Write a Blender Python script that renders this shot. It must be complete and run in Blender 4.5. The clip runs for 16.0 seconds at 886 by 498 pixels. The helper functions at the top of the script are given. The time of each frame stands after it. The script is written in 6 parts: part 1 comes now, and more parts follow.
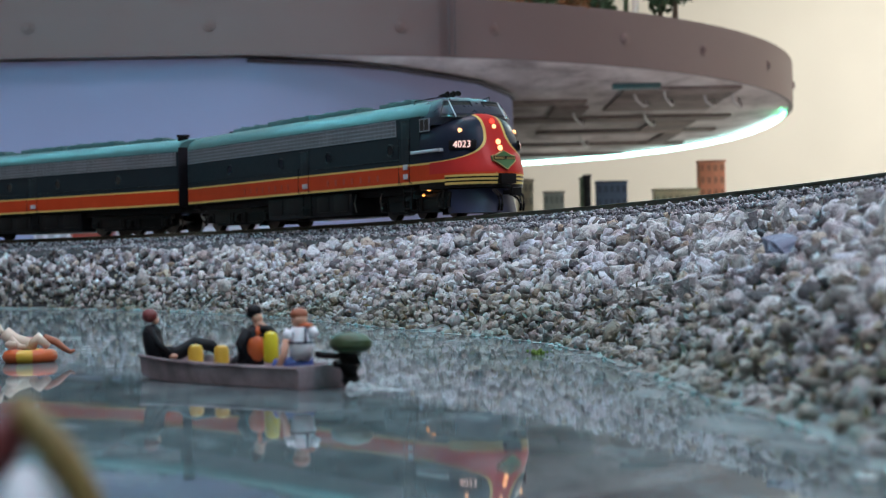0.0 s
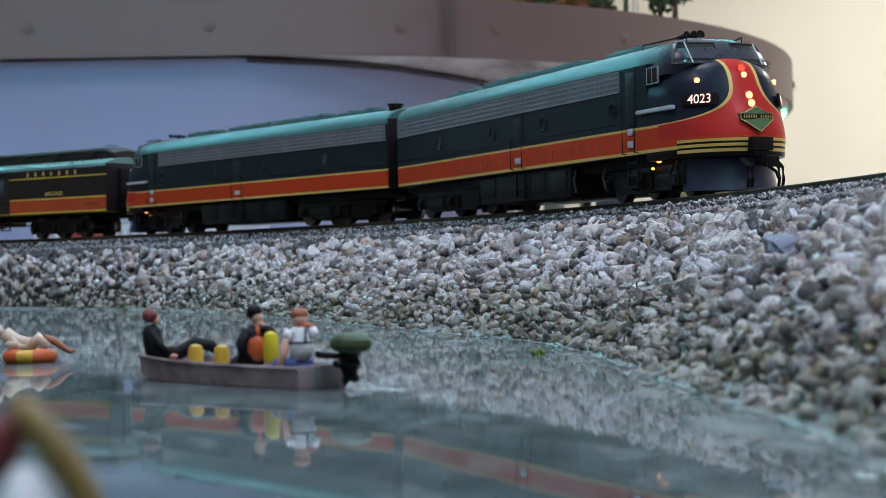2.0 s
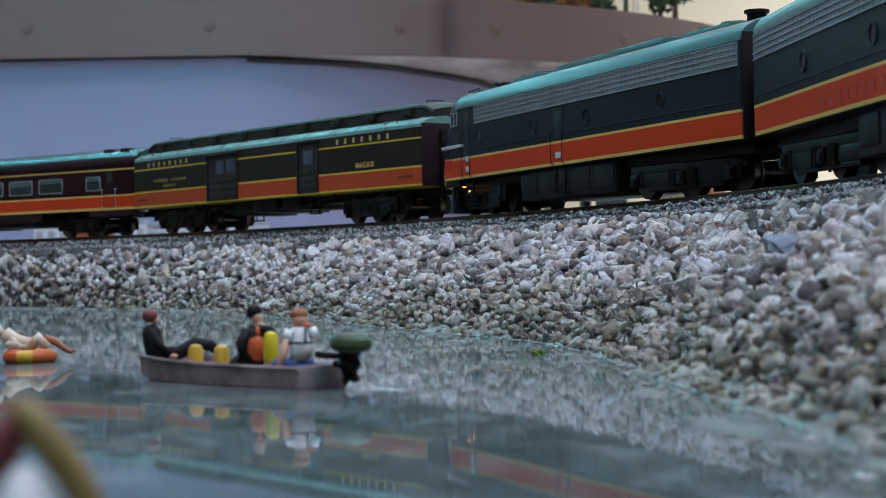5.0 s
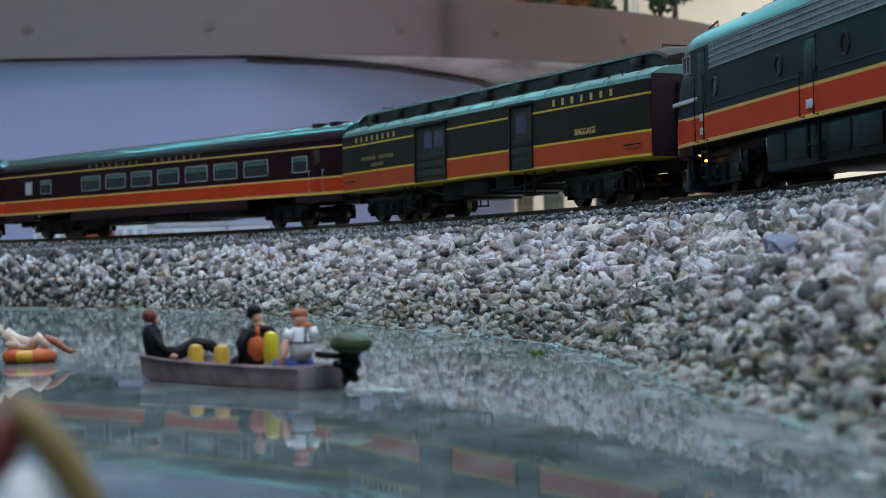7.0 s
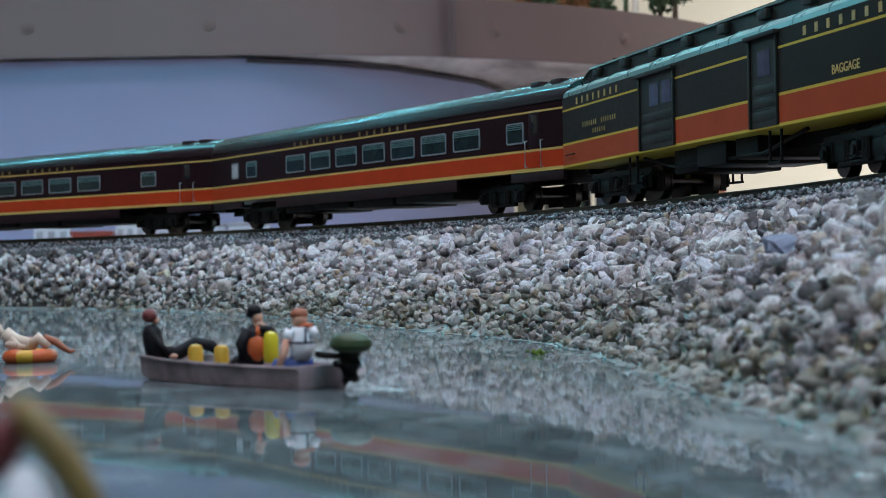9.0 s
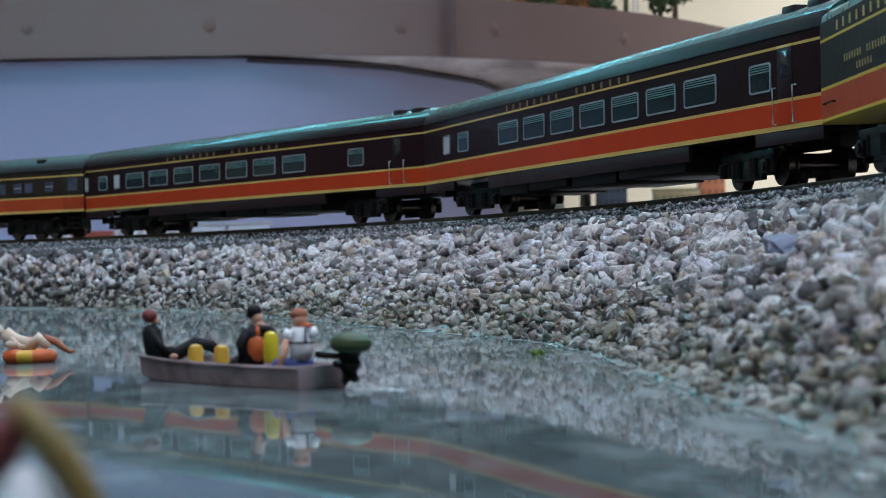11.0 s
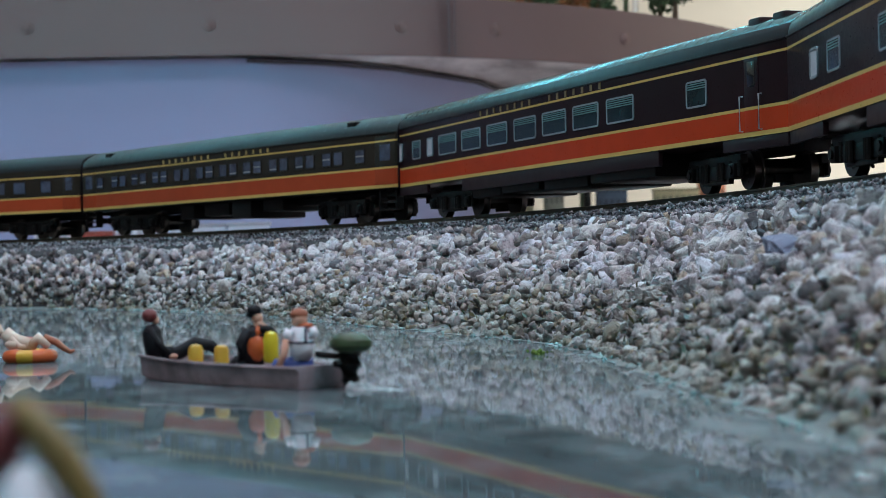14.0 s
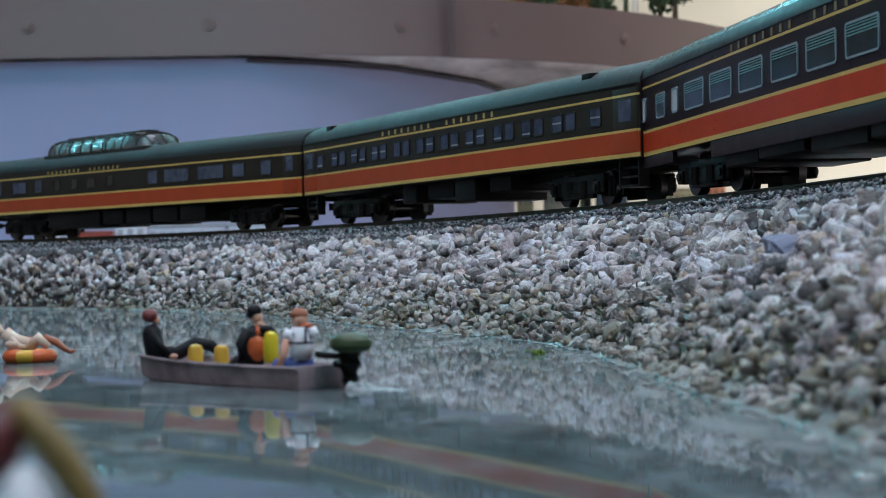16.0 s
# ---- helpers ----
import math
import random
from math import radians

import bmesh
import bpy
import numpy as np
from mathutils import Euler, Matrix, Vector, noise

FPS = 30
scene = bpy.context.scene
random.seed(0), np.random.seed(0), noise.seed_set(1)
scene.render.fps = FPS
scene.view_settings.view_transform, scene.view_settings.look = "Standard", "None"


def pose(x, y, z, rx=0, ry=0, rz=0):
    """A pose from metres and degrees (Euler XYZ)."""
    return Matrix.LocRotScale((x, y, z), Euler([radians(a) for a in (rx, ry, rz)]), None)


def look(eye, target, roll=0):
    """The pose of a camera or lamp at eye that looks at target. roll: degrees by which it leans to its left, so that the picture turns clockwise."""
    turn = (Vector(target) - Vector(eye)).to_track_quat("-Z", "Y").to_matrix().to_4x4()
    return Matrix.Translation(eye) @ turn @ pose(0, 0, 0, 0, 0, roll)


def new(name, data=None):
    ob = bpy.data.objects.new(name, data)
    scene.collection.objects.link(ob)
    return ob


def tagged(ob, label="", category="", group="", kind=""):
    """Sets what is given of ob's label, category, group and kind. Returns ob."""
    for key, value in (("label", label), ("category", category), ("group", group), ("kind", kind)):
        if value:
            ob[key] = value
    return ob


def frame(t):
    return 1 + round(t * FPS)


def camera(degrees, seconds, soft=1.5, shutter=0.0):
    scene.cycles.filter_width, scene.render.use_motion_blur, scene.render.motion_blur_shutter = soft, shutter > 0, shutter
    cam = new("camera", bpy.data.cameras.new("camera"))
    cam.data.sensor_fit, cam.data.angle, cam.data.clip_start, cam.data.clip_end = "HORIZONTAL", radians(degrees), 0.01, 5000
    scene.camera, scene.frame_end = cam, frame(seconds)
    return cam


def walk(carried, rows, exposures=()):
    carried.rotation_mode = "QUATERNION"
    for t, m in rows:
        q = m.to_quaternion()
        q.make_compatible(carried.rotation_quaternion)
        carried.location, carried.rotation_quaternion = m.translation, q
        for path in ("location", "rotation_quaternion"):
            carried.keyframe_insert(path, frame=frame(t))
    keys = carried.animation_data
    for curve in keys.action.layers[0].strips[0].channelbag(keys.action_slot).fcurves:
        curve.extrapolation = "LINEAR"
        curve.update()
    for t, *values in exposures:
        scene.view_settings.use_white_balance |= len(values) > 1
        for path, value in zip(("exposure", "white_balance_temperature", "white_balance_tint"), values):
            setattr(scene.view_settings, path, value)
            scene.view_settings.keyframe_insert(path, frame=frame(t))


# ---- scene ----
# ---- camera ----
WATER_Z = 0.0
CAM_Z = 0.01749
cam = camera(27.673, 16.0, soft=0.75)
cam.data.dof.use_dof = True
cam.data.dof.focus_distance = 0.47
cam.data.dof.aperture_fstop = 62.0
_eye = Vector((0.0, 0.0, CAM_Z))
_aim = _eye + Vector((0.0, math.cos(radians(0.5334)), math.sin(radians(0.5334))))
walk(cam, [(0.0, look(_eye, _aim, -1.0645)), (16.0, look(_eye, _aim, -1.0645))],
     exposures=[(0.0, 0.0), (16.0, 0.0)])

# ---- plan, in metres: an 1:87 railway on a 36 inch curve round a pond ----
CX, CY, R = -0.80217, 0.25777, 0.91465
RAIL_Z = 0.03568
MM = 0.001


def polar(radius, deg, z=0.0):
    a = radians(deg)
    return Vector((CX + radius * math.cos(a), CY + radius * math.sin(a), z))


def smooth(xs, ys, x):
    return float(np.interp(x, xs, ys))


# ---- world and light ----
world = bpy.data.worlds.new("room_air")
scene.world = world
world.use_nodes = True
world.node_tree.nodes["Background"].inputs[0].default_value = (0.75, 0.8, 0.9, 1)
world.node_tree.nodes["Background"].inputs[1].default_value = 0.05


def area_lamp(name, m, sx, sy, watts, color):
    data = bpy.data.lights.new(name, "AREA")
    data.shape, data.size, data.size_y = "RECTANGLE", sx, sy
    data.energy, data.color = watts, color
    ob = new(name, data)
    ob.matrix_world = m
    return ob


CEIL = 1.45
PANELS = [(-0.75, 0.2, 10.5), (0.75, -0.2, 13.5), (-0.1, 1.3, 7.0), (1.9, 3.0, 34.0), (1.9, 4.9, 32.0)]
for px, py, watts in PANELS:
    area_lamp("panel_light", pose(px, py, CEIL - 0.03), 0.34, 0.7, watts, (0.935, 0.85, 1.0) if px < 1.5 else (0.98, 0.97, 0.94))

# ---- materials ----


def nodes_of(name):
    m = bpy.data.materials.new(name)
    m.use_nodes = True
    nt = m.node_tree
    return m, nt, nt.nodes["Principled BSDF"]


def add(nt, kind, **vals):
    n = nt.nodes.new(kind)
    for key, v in vals.items():
        if key == "op":
            n.operation = v
        elif key == "space":
            pass
        else:
            n.inputs[key].default_value = v
    return n


def ramp(nt, src, stops):
    r = nt.nodes.new("ShaderNodeValToRGB")
    e = r.color_ramp.elements
    while len(e) < len(stops):
        e.new(0.5)
    for el, (p, c) in zip(e, stops):
        el.position, el.color = p, (*c, 1)
    nt.links.new(src, r.inputs[0])
    return r.outputs[0]


def mixc(nt, fac, a, b, mode="MIX"):
    m = nt.nodes.new("ShaderNodeMix")
    m.data_type, m.blend_type = "RGBA", mode
    for v, i in ((fac, 0), (a, 6), (b, 7)):
        if isinstance(v, (int, float)):
            m.inputs[i].default_value = v
        elif isinstance(v, tuple):
            m.inputs[i].default_value = (*v, 1)
        else:
            nt.links.new(v, m.inputs[i])
    return m.outputs[2]


def math_n(nt, op, a, b=None, c=None):
    m = nt.nodes.new("ShaderNodeMath")
    m.operation = op
    for i, v in enumerate((a, b, c)):
        if v is None:
            continue
        if isinstance(v, (int, float)):
            m.inputs[i].default_value = v
        else:
            nt.links.new(v, m.inputs[i])
    return m.outputs[0]


def noise_n(nt, scale, detail=3.0, rough=0.6, vec=None):
    n = nt.nodes.new("ShaderNodeTexNoise")
    n.inputs["Scale"].default_value = scale
    n.inputs["Detail"].default_value = detail
    n.inputs["Roughness"].default_value = rough
    if vec is None:
        tc = nt.nodes.new("ShaderNodeTexCoord")
        vec = tc.outputs["Object"]
    nt.links.new(vec, n.inputs["Vector"])
    return n.outputs["Fac"]


def bump(nt, bsdf, height, strength, dist):
    b = nt.nodes.new("ShaderNodeBump")
    b.inputs["Strength"].default_value = strength
    b.inputs["Distance"].default_value = dist
    nt.links.new(height, b.inputs["Height"])
    nt.links.new(b.outputs[0], bsdf.inputs["Normal"])


def plain(name, color, rough=0.5, metal=0.0, scale=250.0, vary=0.25, relief=0.0, spec=0.5):
    """Painted or moulded surface with two scales of variation."""
    m, nt, b = nodes_of(name)
    big, fine = noise_n(nt, scale * 0.15), noise_n(nt, scale)
    k = math_n(nt, "ADD", math_n(nt, "MULTIPLY", big, 0.6), math_n(nt, "MULTIPLY", fine, 0.4))
    lo, hi = tuple(c * (1 - vary) for c in color), tuple(min(1, c * (1 + vary)) for c in color)
    nt.links.new(ramp(nt, k, [(0.3, lo), (0.7, hi)]), b.inputs["Base Color"])
    nt.links.new(math_n(nt, "MULTIPLY_ADD", fine, 0.2, max(0.02, rough - 0.1)), b.inputs["Roughness"])
    b.inputs["Metallic"].default_value = metal
    b.inputs["Specular IOR Level"].default_value = spec
    if relief:
        bump(nt, b, fine, 0.6, relief)
    return m


def glow(name, color, strength):
    m, nt, b = nodes_of(name)
    b.inputs["Base Color"].default_value = (*color, 1)
    b.inputs["Emission Color"].default_value = (*color, 1)
    b.inputs["Emission Strength"].default_value = strength
    return m


def glass(name, tint=(0.9, 0.95, 0.95), rough=0.02):
    m, nt, b = nodes_of(name)
    b.inputs["Base Color"].default_value = (*tint, 1)
    b.inputs["Roughness"].default_value = rough
    b.inputs["Transmission Weight"].default_value = 1.0
    b.inputs["IOR"].default_value = 1.45
    return m


def livery(name, bands, nose=False, rough=0.38):
    """Paint in level bands over the rail: rows of (upper edge in mm, colour), lowest first."""
    m, nt, b = nodes_of(name)
    tc = nt.nodes.new("ShaderNodeTexCoord")
    sep = nt.nodes.new("ShaderNodeSeparateXYZ")
    nt.links.new(tc.outputs["Object"], sep.inputs[0])
    z = math_n(nt, "MULTIPLY", sep.outputs[2], 1000.0)
    col = bands[-1][1]
    for edge, c in reversed(bands[:-1]):
        col = mixc(nt, math_n(nt, "LESS_THAN", z, edge), col, c)
    if nose:
        ay = math_n(nt, "MULTIPLY", math_n(nt, "ABSOLUTE", sep.outputs[1]), 1000.0)
        q = math_n(nt, "MAXIMUM", math_n(nt, "DIVIDE", math_n(nt, "SUBTRACT", 37.0, z), 16.5), 0.0)
        edge = math_n(nt, "MULTIPLY_ADD", math_n(nt, "POWER", q, 4.3), 12.8, 4.0)
        d = math_n(nt, "SUBTRACT", ay, edge)
        front = math_n(nt, "GREATER_THAN", sep.outputs[0], 0.1015)
        for e0, cc in ((15.3, YELLOW), (14.5, BLACK), (13.9, YELLOW), (13.1, BLACK), (12.5, YELLOW), (11.6, BLACK)):
            col = mixc(nt, math_n(nt, "MULTIPLY", front, math_n(nt, "LESS_THAN", z, e0)), col, cc)
        zone = math_n(nt, "MULTIPLY", math_n(nt, "GREATER_THAN", z, 16.0), math_n(nt, "LESS_THAN", z, 38.6))
        ahead = math_n(nt, "GREATER_THAN", sep.outputs[0], 0.0925)
        zone = math_n(nt, "MULTIPLY", zone, ahead)
        col = mixc(nt, math_n(nt, "MULTIPLY", zone, math_n(nt, "LESS_THAN", d, 0.8)), col, YELLOW)
        col = mixc(nt, math_n(nt, "MULTIPLY", zone, math_n(nt, "LESS_THAN", d, -0.3)), col, nose)
    grime = noise_n(nt, 90.0, 4.0)
    fine = noise_n(nt, 900.0, 2.0)
    col = mixc(nt, 0.35, col, ramp(nt, grime, [(0.3, (0.62, 0.62, 0.64)), (0.7, (1, 1, 1))]), "MULTIPLY")
    nt.links.new(col, b.inputs["Base Color"])
    nt.links.new(math_n(nt, "MULTIPLY_ADD", fine, 0.15, rough - 0.07), b.inputs["Roughness"])
    b.inputs["Specular IOR Level"].default_value = 0.08
    bump(nt, b, fine, 0.15, 0.00006)
    return m


YELLOW = (0.66, 0.45, 0.14)
RED = (0.54, 0.056, 0.016)
SLATE = (0.019, 0.026, 0.031)
BROWN = (0.021, 0.008, 0.011)
OLIVE = (0.034, 0.028, 0.022)
BLACK = (0.008, 0.006, 0.006)

M = {}
M["loco"] = livery("loco_paint", [(12.9, BLACK), (13.85, YELLOW), (19.8, RED), (20.55, YELLOW), (99, SLATE)])
# the nose's navy flank is slate with a bluish sheen painted in
M["loco_nose"] = livery("loco_nose_paint", [(12.9, BLACK), (13.85, YELLOW), (19.8, RED), (20.55, YELLOW), (99, (0.018, 0.021, 0.036))], nose=(0.50, 0.034, 0.030), rough=0.3)
M["slate"] = plain("slate_paint", SLATE, 0.4, vary=0.2, spec=0.15)
# cab top in slate shifted to navy, again for the sheen
M["cab"] = plain("navy_sheen_cab", (0.024, 0.028, 0.046), 0.3, vary=0.2, spec=0.4)
# teal base paints in the cyan strip's sheen on a darker roof
M["sheen_teal"] = plain("teal_sheen_paint", (0.060, 0.145, 0.150), 0.33, vary=0.2)
M["dark"] = plain("black_plastic", BLACK, 0.5, vary=0.35, relief=0.00005, spec=0.15)
M["truck"] = plain("truck_plastic", (0.007, 0.006, 0.006), 0.45, vary=0.4, relief=0.00008, spec=0.16)
M["wheel"] = plain("wheel_metal", (0.09, 0.08, 0.075), 0.35, 0.9, vary=0.3)
M["grille"] = plain("brushed_grille", (0.17, 0.17, 0.19), 0.5, 0.35, scale=900, vary=0.3)
M["slat"] = plain("dull_slat_metal", (0.30, 0.30, 0.34), 0.45, 0.35, vary=0.2)
M["chrome"] = plain("bright_metal", (0.58, 0.59, 0.64), 0.35, 0.4, vary=0.15)
M["trim"] = plain("window_trim", (0.24, 0.27, 0.30), 0.4, 0.2, vary=0.15)
M["yellow"] = plain("yellow_paint", YELLOW, 0.4, vary=0.15)
M["letter"] = plain("gilt_paint", (0.20, 0.13, 0.045), 0.45, vary=0.3, scale=900)
M["gilt"] = plain("worn_gilt_paint", (0.42, 0.30, 0.10), 0.45, vary=0.3, scale=900)
M["red"] = plain("red_paint", RED, 0.4, vary=0.12)
M["navy"] = plain("navy_plastic", (0.018, 0.026, 0.065), 0.4, vary=0.2)
M["green_sign"] = plain("green_emblem", (0.05, 0.13, 0.045), 0.4, vary=0.15)
M["number"] = glow("lit_number", (1.0, 0.62, 0.54), 0.95)
M["lamp"] = glow("lit_lamp", (1.0, 0.46, 0.20), 2.2)
M["amber"] = glow("amber_lamp", (1.0, 0.38, 0.09), 2.8)
M["redlamp"] = glow("red_lamp", (1.0, 0.05, 0.03), 1.8)
M["pane"] = plain("dark_glass", (0.006, 0.010, 0.013), 0.05, vary=0.2, spec=0.8)
M["pane_teal"] = plain("tinted_glass", (0.016, 0.034, 0.038), 0.08, vary=0.45, scale=300, spec=0.35)
# opaque pane, its base lifted as light showing through from the far side
M["pane_blue"] = plain("lit_through_glass", (0.07, 0.09, 0.14), 0.08, vary=0.6, scale=350, spec=0.4)
M["dome_glass"] = glass("dome_glass")

# ---- helpers for meshes ----


def bm_box(bm, x0, x1, y0, y1, z0, z1, bevel=0.0):
    vs = [bm.verts.new((x, y, z)) for x in (x0, x1) for y in (y0, y1) for z in (z0, z1)]
    fs = [(0, 1, 3, 2), (4, 6, 7, 5), (0, 4, 5, 1), (2, 3, 7, 6), (0, 2, 6, 4), (1, 5, 7, 3)]
    faces = [bm.faces.new([vs[i] for i in f]) for f in fs]
    if bevel:
        edges = list({e for f in faces for e in f.edges})
        bmesh.ops.bevel(bm, geom=edges, offset=bevel, segments=2, affect="EDGES", profile=0.6)
    return faces


def bm_cyl(bm, p0, p1, r0, r1=None, seg=16, caps=True):
    p0, p1 = Vector(p0), Vector(p1)
    r1 = r0 if r1 is None else r1
    d = (p1 - p0).normalized()
    u = d.orthogonal().normalized()
    v = d.cross(u)
    rings = []
    for p, r in ((p0, r0), (p1, r1)):
        rings.append([bm.verts.new(p + (u * math.cos(2 * math.pi * i / seg) + v * math.sin(2 * math.pi * i / seg)) * r) for i in range(seg)])
    for i in range(seg):
        j = (i + 1) % seg
        bm.faces.new((rings[0][i], rings[0][j], rings[1][j], rings[1][i]))
    if caps:
        bm.faces.new(rings[0][::-1])
        bm.faces.new(rings[1])


def bm_tube(bm, pts, r, seg=8):
    """A bent rod through points, with joined rings."""
    pts = [Vector(p) for p in pts]
    rings = []
    for i, p in enumerate(pts):
        d = (pts[min(i + 1, len(pts) - 1)] - pts[max(i - 1, 0)]).normalized()
        u = d.cross(Vector((0, 0, 1)))
        u = u.normalized() if u.length > 1e-6 else Vector((1, 0, 0))
        v = d.cross(u)
        rr = r[i] if isinstance(r, (list, tuple)) else r
        rings.append([bm.verts.new(p + (u * math.cos(2 * math.pi * k / seg) + v * math.sin(2 * math.pi * k / seg)) * rr) for k in range(seg)])
    for a, b in zip(rings, rings[1:]):
        for i in range(seg):
            j = (i + 1) % seg
            bm.faces.new((a[i], a[j], b[j], b[i]))
    bm.faces.new(rings[0][::-1])
    bm.faces.new(rings[-1])


def bm_ball(bm, c, rx, ry=None, rz=None, seg=12, rings=8, turn=None):
    ry, rz = ry or rx, rz or rx
    m = Matrix.Translation(c) @ (turn or Matrix()) @ Matrix.Diagonal((rx, ry, rz, 1))
    bmesh.ops.create_uvsphere(bm, u_segments=seg, v_segments=rings, radius=1.0, matrix=m)


def loft(bm, sections, close=True, caps=True):
    rings = [[bm.verts.new(p) for p in s] for s in sections]
    n = len(rings[0])
    for a, b in zip(rings, rings[1:]):
        for i in range(n if close else n - 1):
            j = (i + 1) % n
            bm.faces.new((a[i], a[j], b[j], b[i]))
    if caps:
        bm.faces.new(rings[0][::-1])
        bm.faces.new(rings[-1])
    return rings


def part(name, bm, material, parent=None, label="", flat=False):
    me = bpy.data.meshes.new(name)
    bmesh.ops.recalc_face_normals(bm, faces=bm.faces)
    bm.to_mesh(me)
    bm.free()
    me.materials.append(material)
    if not flat:
        me.polygons.foreach_set("use_smooth", [True] * len(me.polygons))
        me.set_sharp_from_angle(angle=radians(35))
    ob = new(name, me)
    if parent is not None:
        ob.parent = parent
    if label:
        ob["label"] = label
    return ob


def raw(name, verts, faces, material, smooth_it=False):
    me = bpy.data.meshes.new(name)
    me.from_pydata(verts, [], faces)
    me.materials.append(material)
    if smooth_it:
        me.polygons.foreach_set("use_smooth", [True] * len(me.polygons))
    me.update()
    return new(name, me)


def thing(name, label, category, group="", m=None):
    ob = new(name)
    ob.empty_display_size = 0.01
    if m is not None:
        ob.matrix_world = m
    return tagged(ob, label, category, group)


def structure(ob, label, category):
    return tagged(ob, label, category, kind="structure")


# ---- the room ----
X0, X1, Y0, Y1, FLOOR = -3.2, 3.4, -1.6, 6.2, -1.1


def wall_material(name, color, rough=0.85):
    m, nt, b = nodes_of(name)
    big, fine = noise_n(nt, 1.3, 3.0), noise_n(nt, 160.0, 4.0)
    lo, hi = tuple(c * 0.93 for c in color), tuple(min(1, c * 1.04) for c in color)
    nt.links.new(ramp(nt, big, [(0.3, lo), (0.7, hi)]), b.inputs["Base Color"])
    b.inputs["Roughness"].default_value = rough
    bump(nt, b, fine, 0.2, 0.0006)
    return m


M["cream"] = wall_material("cream_wall_paint", (0.80, 0.76, 0.66))
M["white_ceiling"] = wall_material("ceiling_paint", (0.80, 0.80, 0.78))
M["floor"] = wall_material("grey_carpet", (0.12, 0.12, 0.13), 0.95)
M["sky_paint"] = wall_material("sky_blue_paint", (0.275, 0.285, 0.44))
M["fascia"] = wall_material("brown_fascia", (0.132, 0.082, 0.080), 0.48)


def underside_material():
    """Raw board with dark mottling and long pale streaks that paint in the strip's light."""
    m, nt, b = nodes_of("bare_underside")
    geo = nt.nodes.new("ShaderNodeNewGeometry")
    mp = nt.nodes.new("ShaderNodeMapping")
    mp.inputs["Scale"].default_value = (1.0, 0.35, 1.0)
    nt.links.new(geo.outputs["Position"], mp.inputs[0])
    lit_streak = noise_n(nt, 16.0, 5.0, 0.65, mp.outputs[0])
    mottle = noise_n(nt, 5.0, 3.0, 0.6, mp.outputs[0])
    col = ramp(nt, lit_streak, [(0.34, (0.30, 0.25, 0.24)), (0.50, (0.55, 0.49, 0.48)), (0.66, (0.72, 0.66, 0.64))])
    col = mixc(nt, 0.8, col, ramp(nt, mottle, [(0.36, (0.5, 0.48, 0.48)), (0.52, (1, 1, 1))]), "MULTIPLY")
    nt.links.new(col, b.inputs["Base Color"])
    b.inputs["Roughness"].default_value = 0.8
    bump(nt, b, lit_streak, 0.4, 0.002)
    return m


M["under"] = underside_material()


def box_wall(name, x0, x1, y0, y1, z0, z1, mat, label, cat):
    bm = bmesh.new()
    bm_box(bm, x0, x1, y0, y1, z0, z1)
    return structure(part(name, bm, mat, flat=True), label, cat)


T = 0.1
box_wall("wall_north", X0 - T, X1 + T, Y1, Y1 + T, FLOOR, CEIL, M["cream"], "cream painted plaster room wall", "wall")
box_wall("wall_south", X0 - T, X1 + T, Y0 - T, Y0, FLOOR, CEIL, M["cream"], "cream painted plaster room wall", "wall")
box_wall("wall_west", X0 - T, X0, Y0, Y1, FLOOR, CEIL, M["cream"], "cream painted plaster room wall", "wall")
box_wall("wall_east", X1, X1 + T, Y0, Y1, FLOOR, CEIL, M["cream"], "cream painted plaster room wall", "wall")
box_wall("floor", X0, X1, Y0, Y1, FLOOR - T, FLOOR, M["floor"], "dark grey carpeted room floor", "floor")
box_wall("ceiling", X0, X1, Y0, Y1, CEIL, CEIL + T, M["white_ceiling"], "white painted room ceiling", "ceiling")

# ---- pond and ground ----


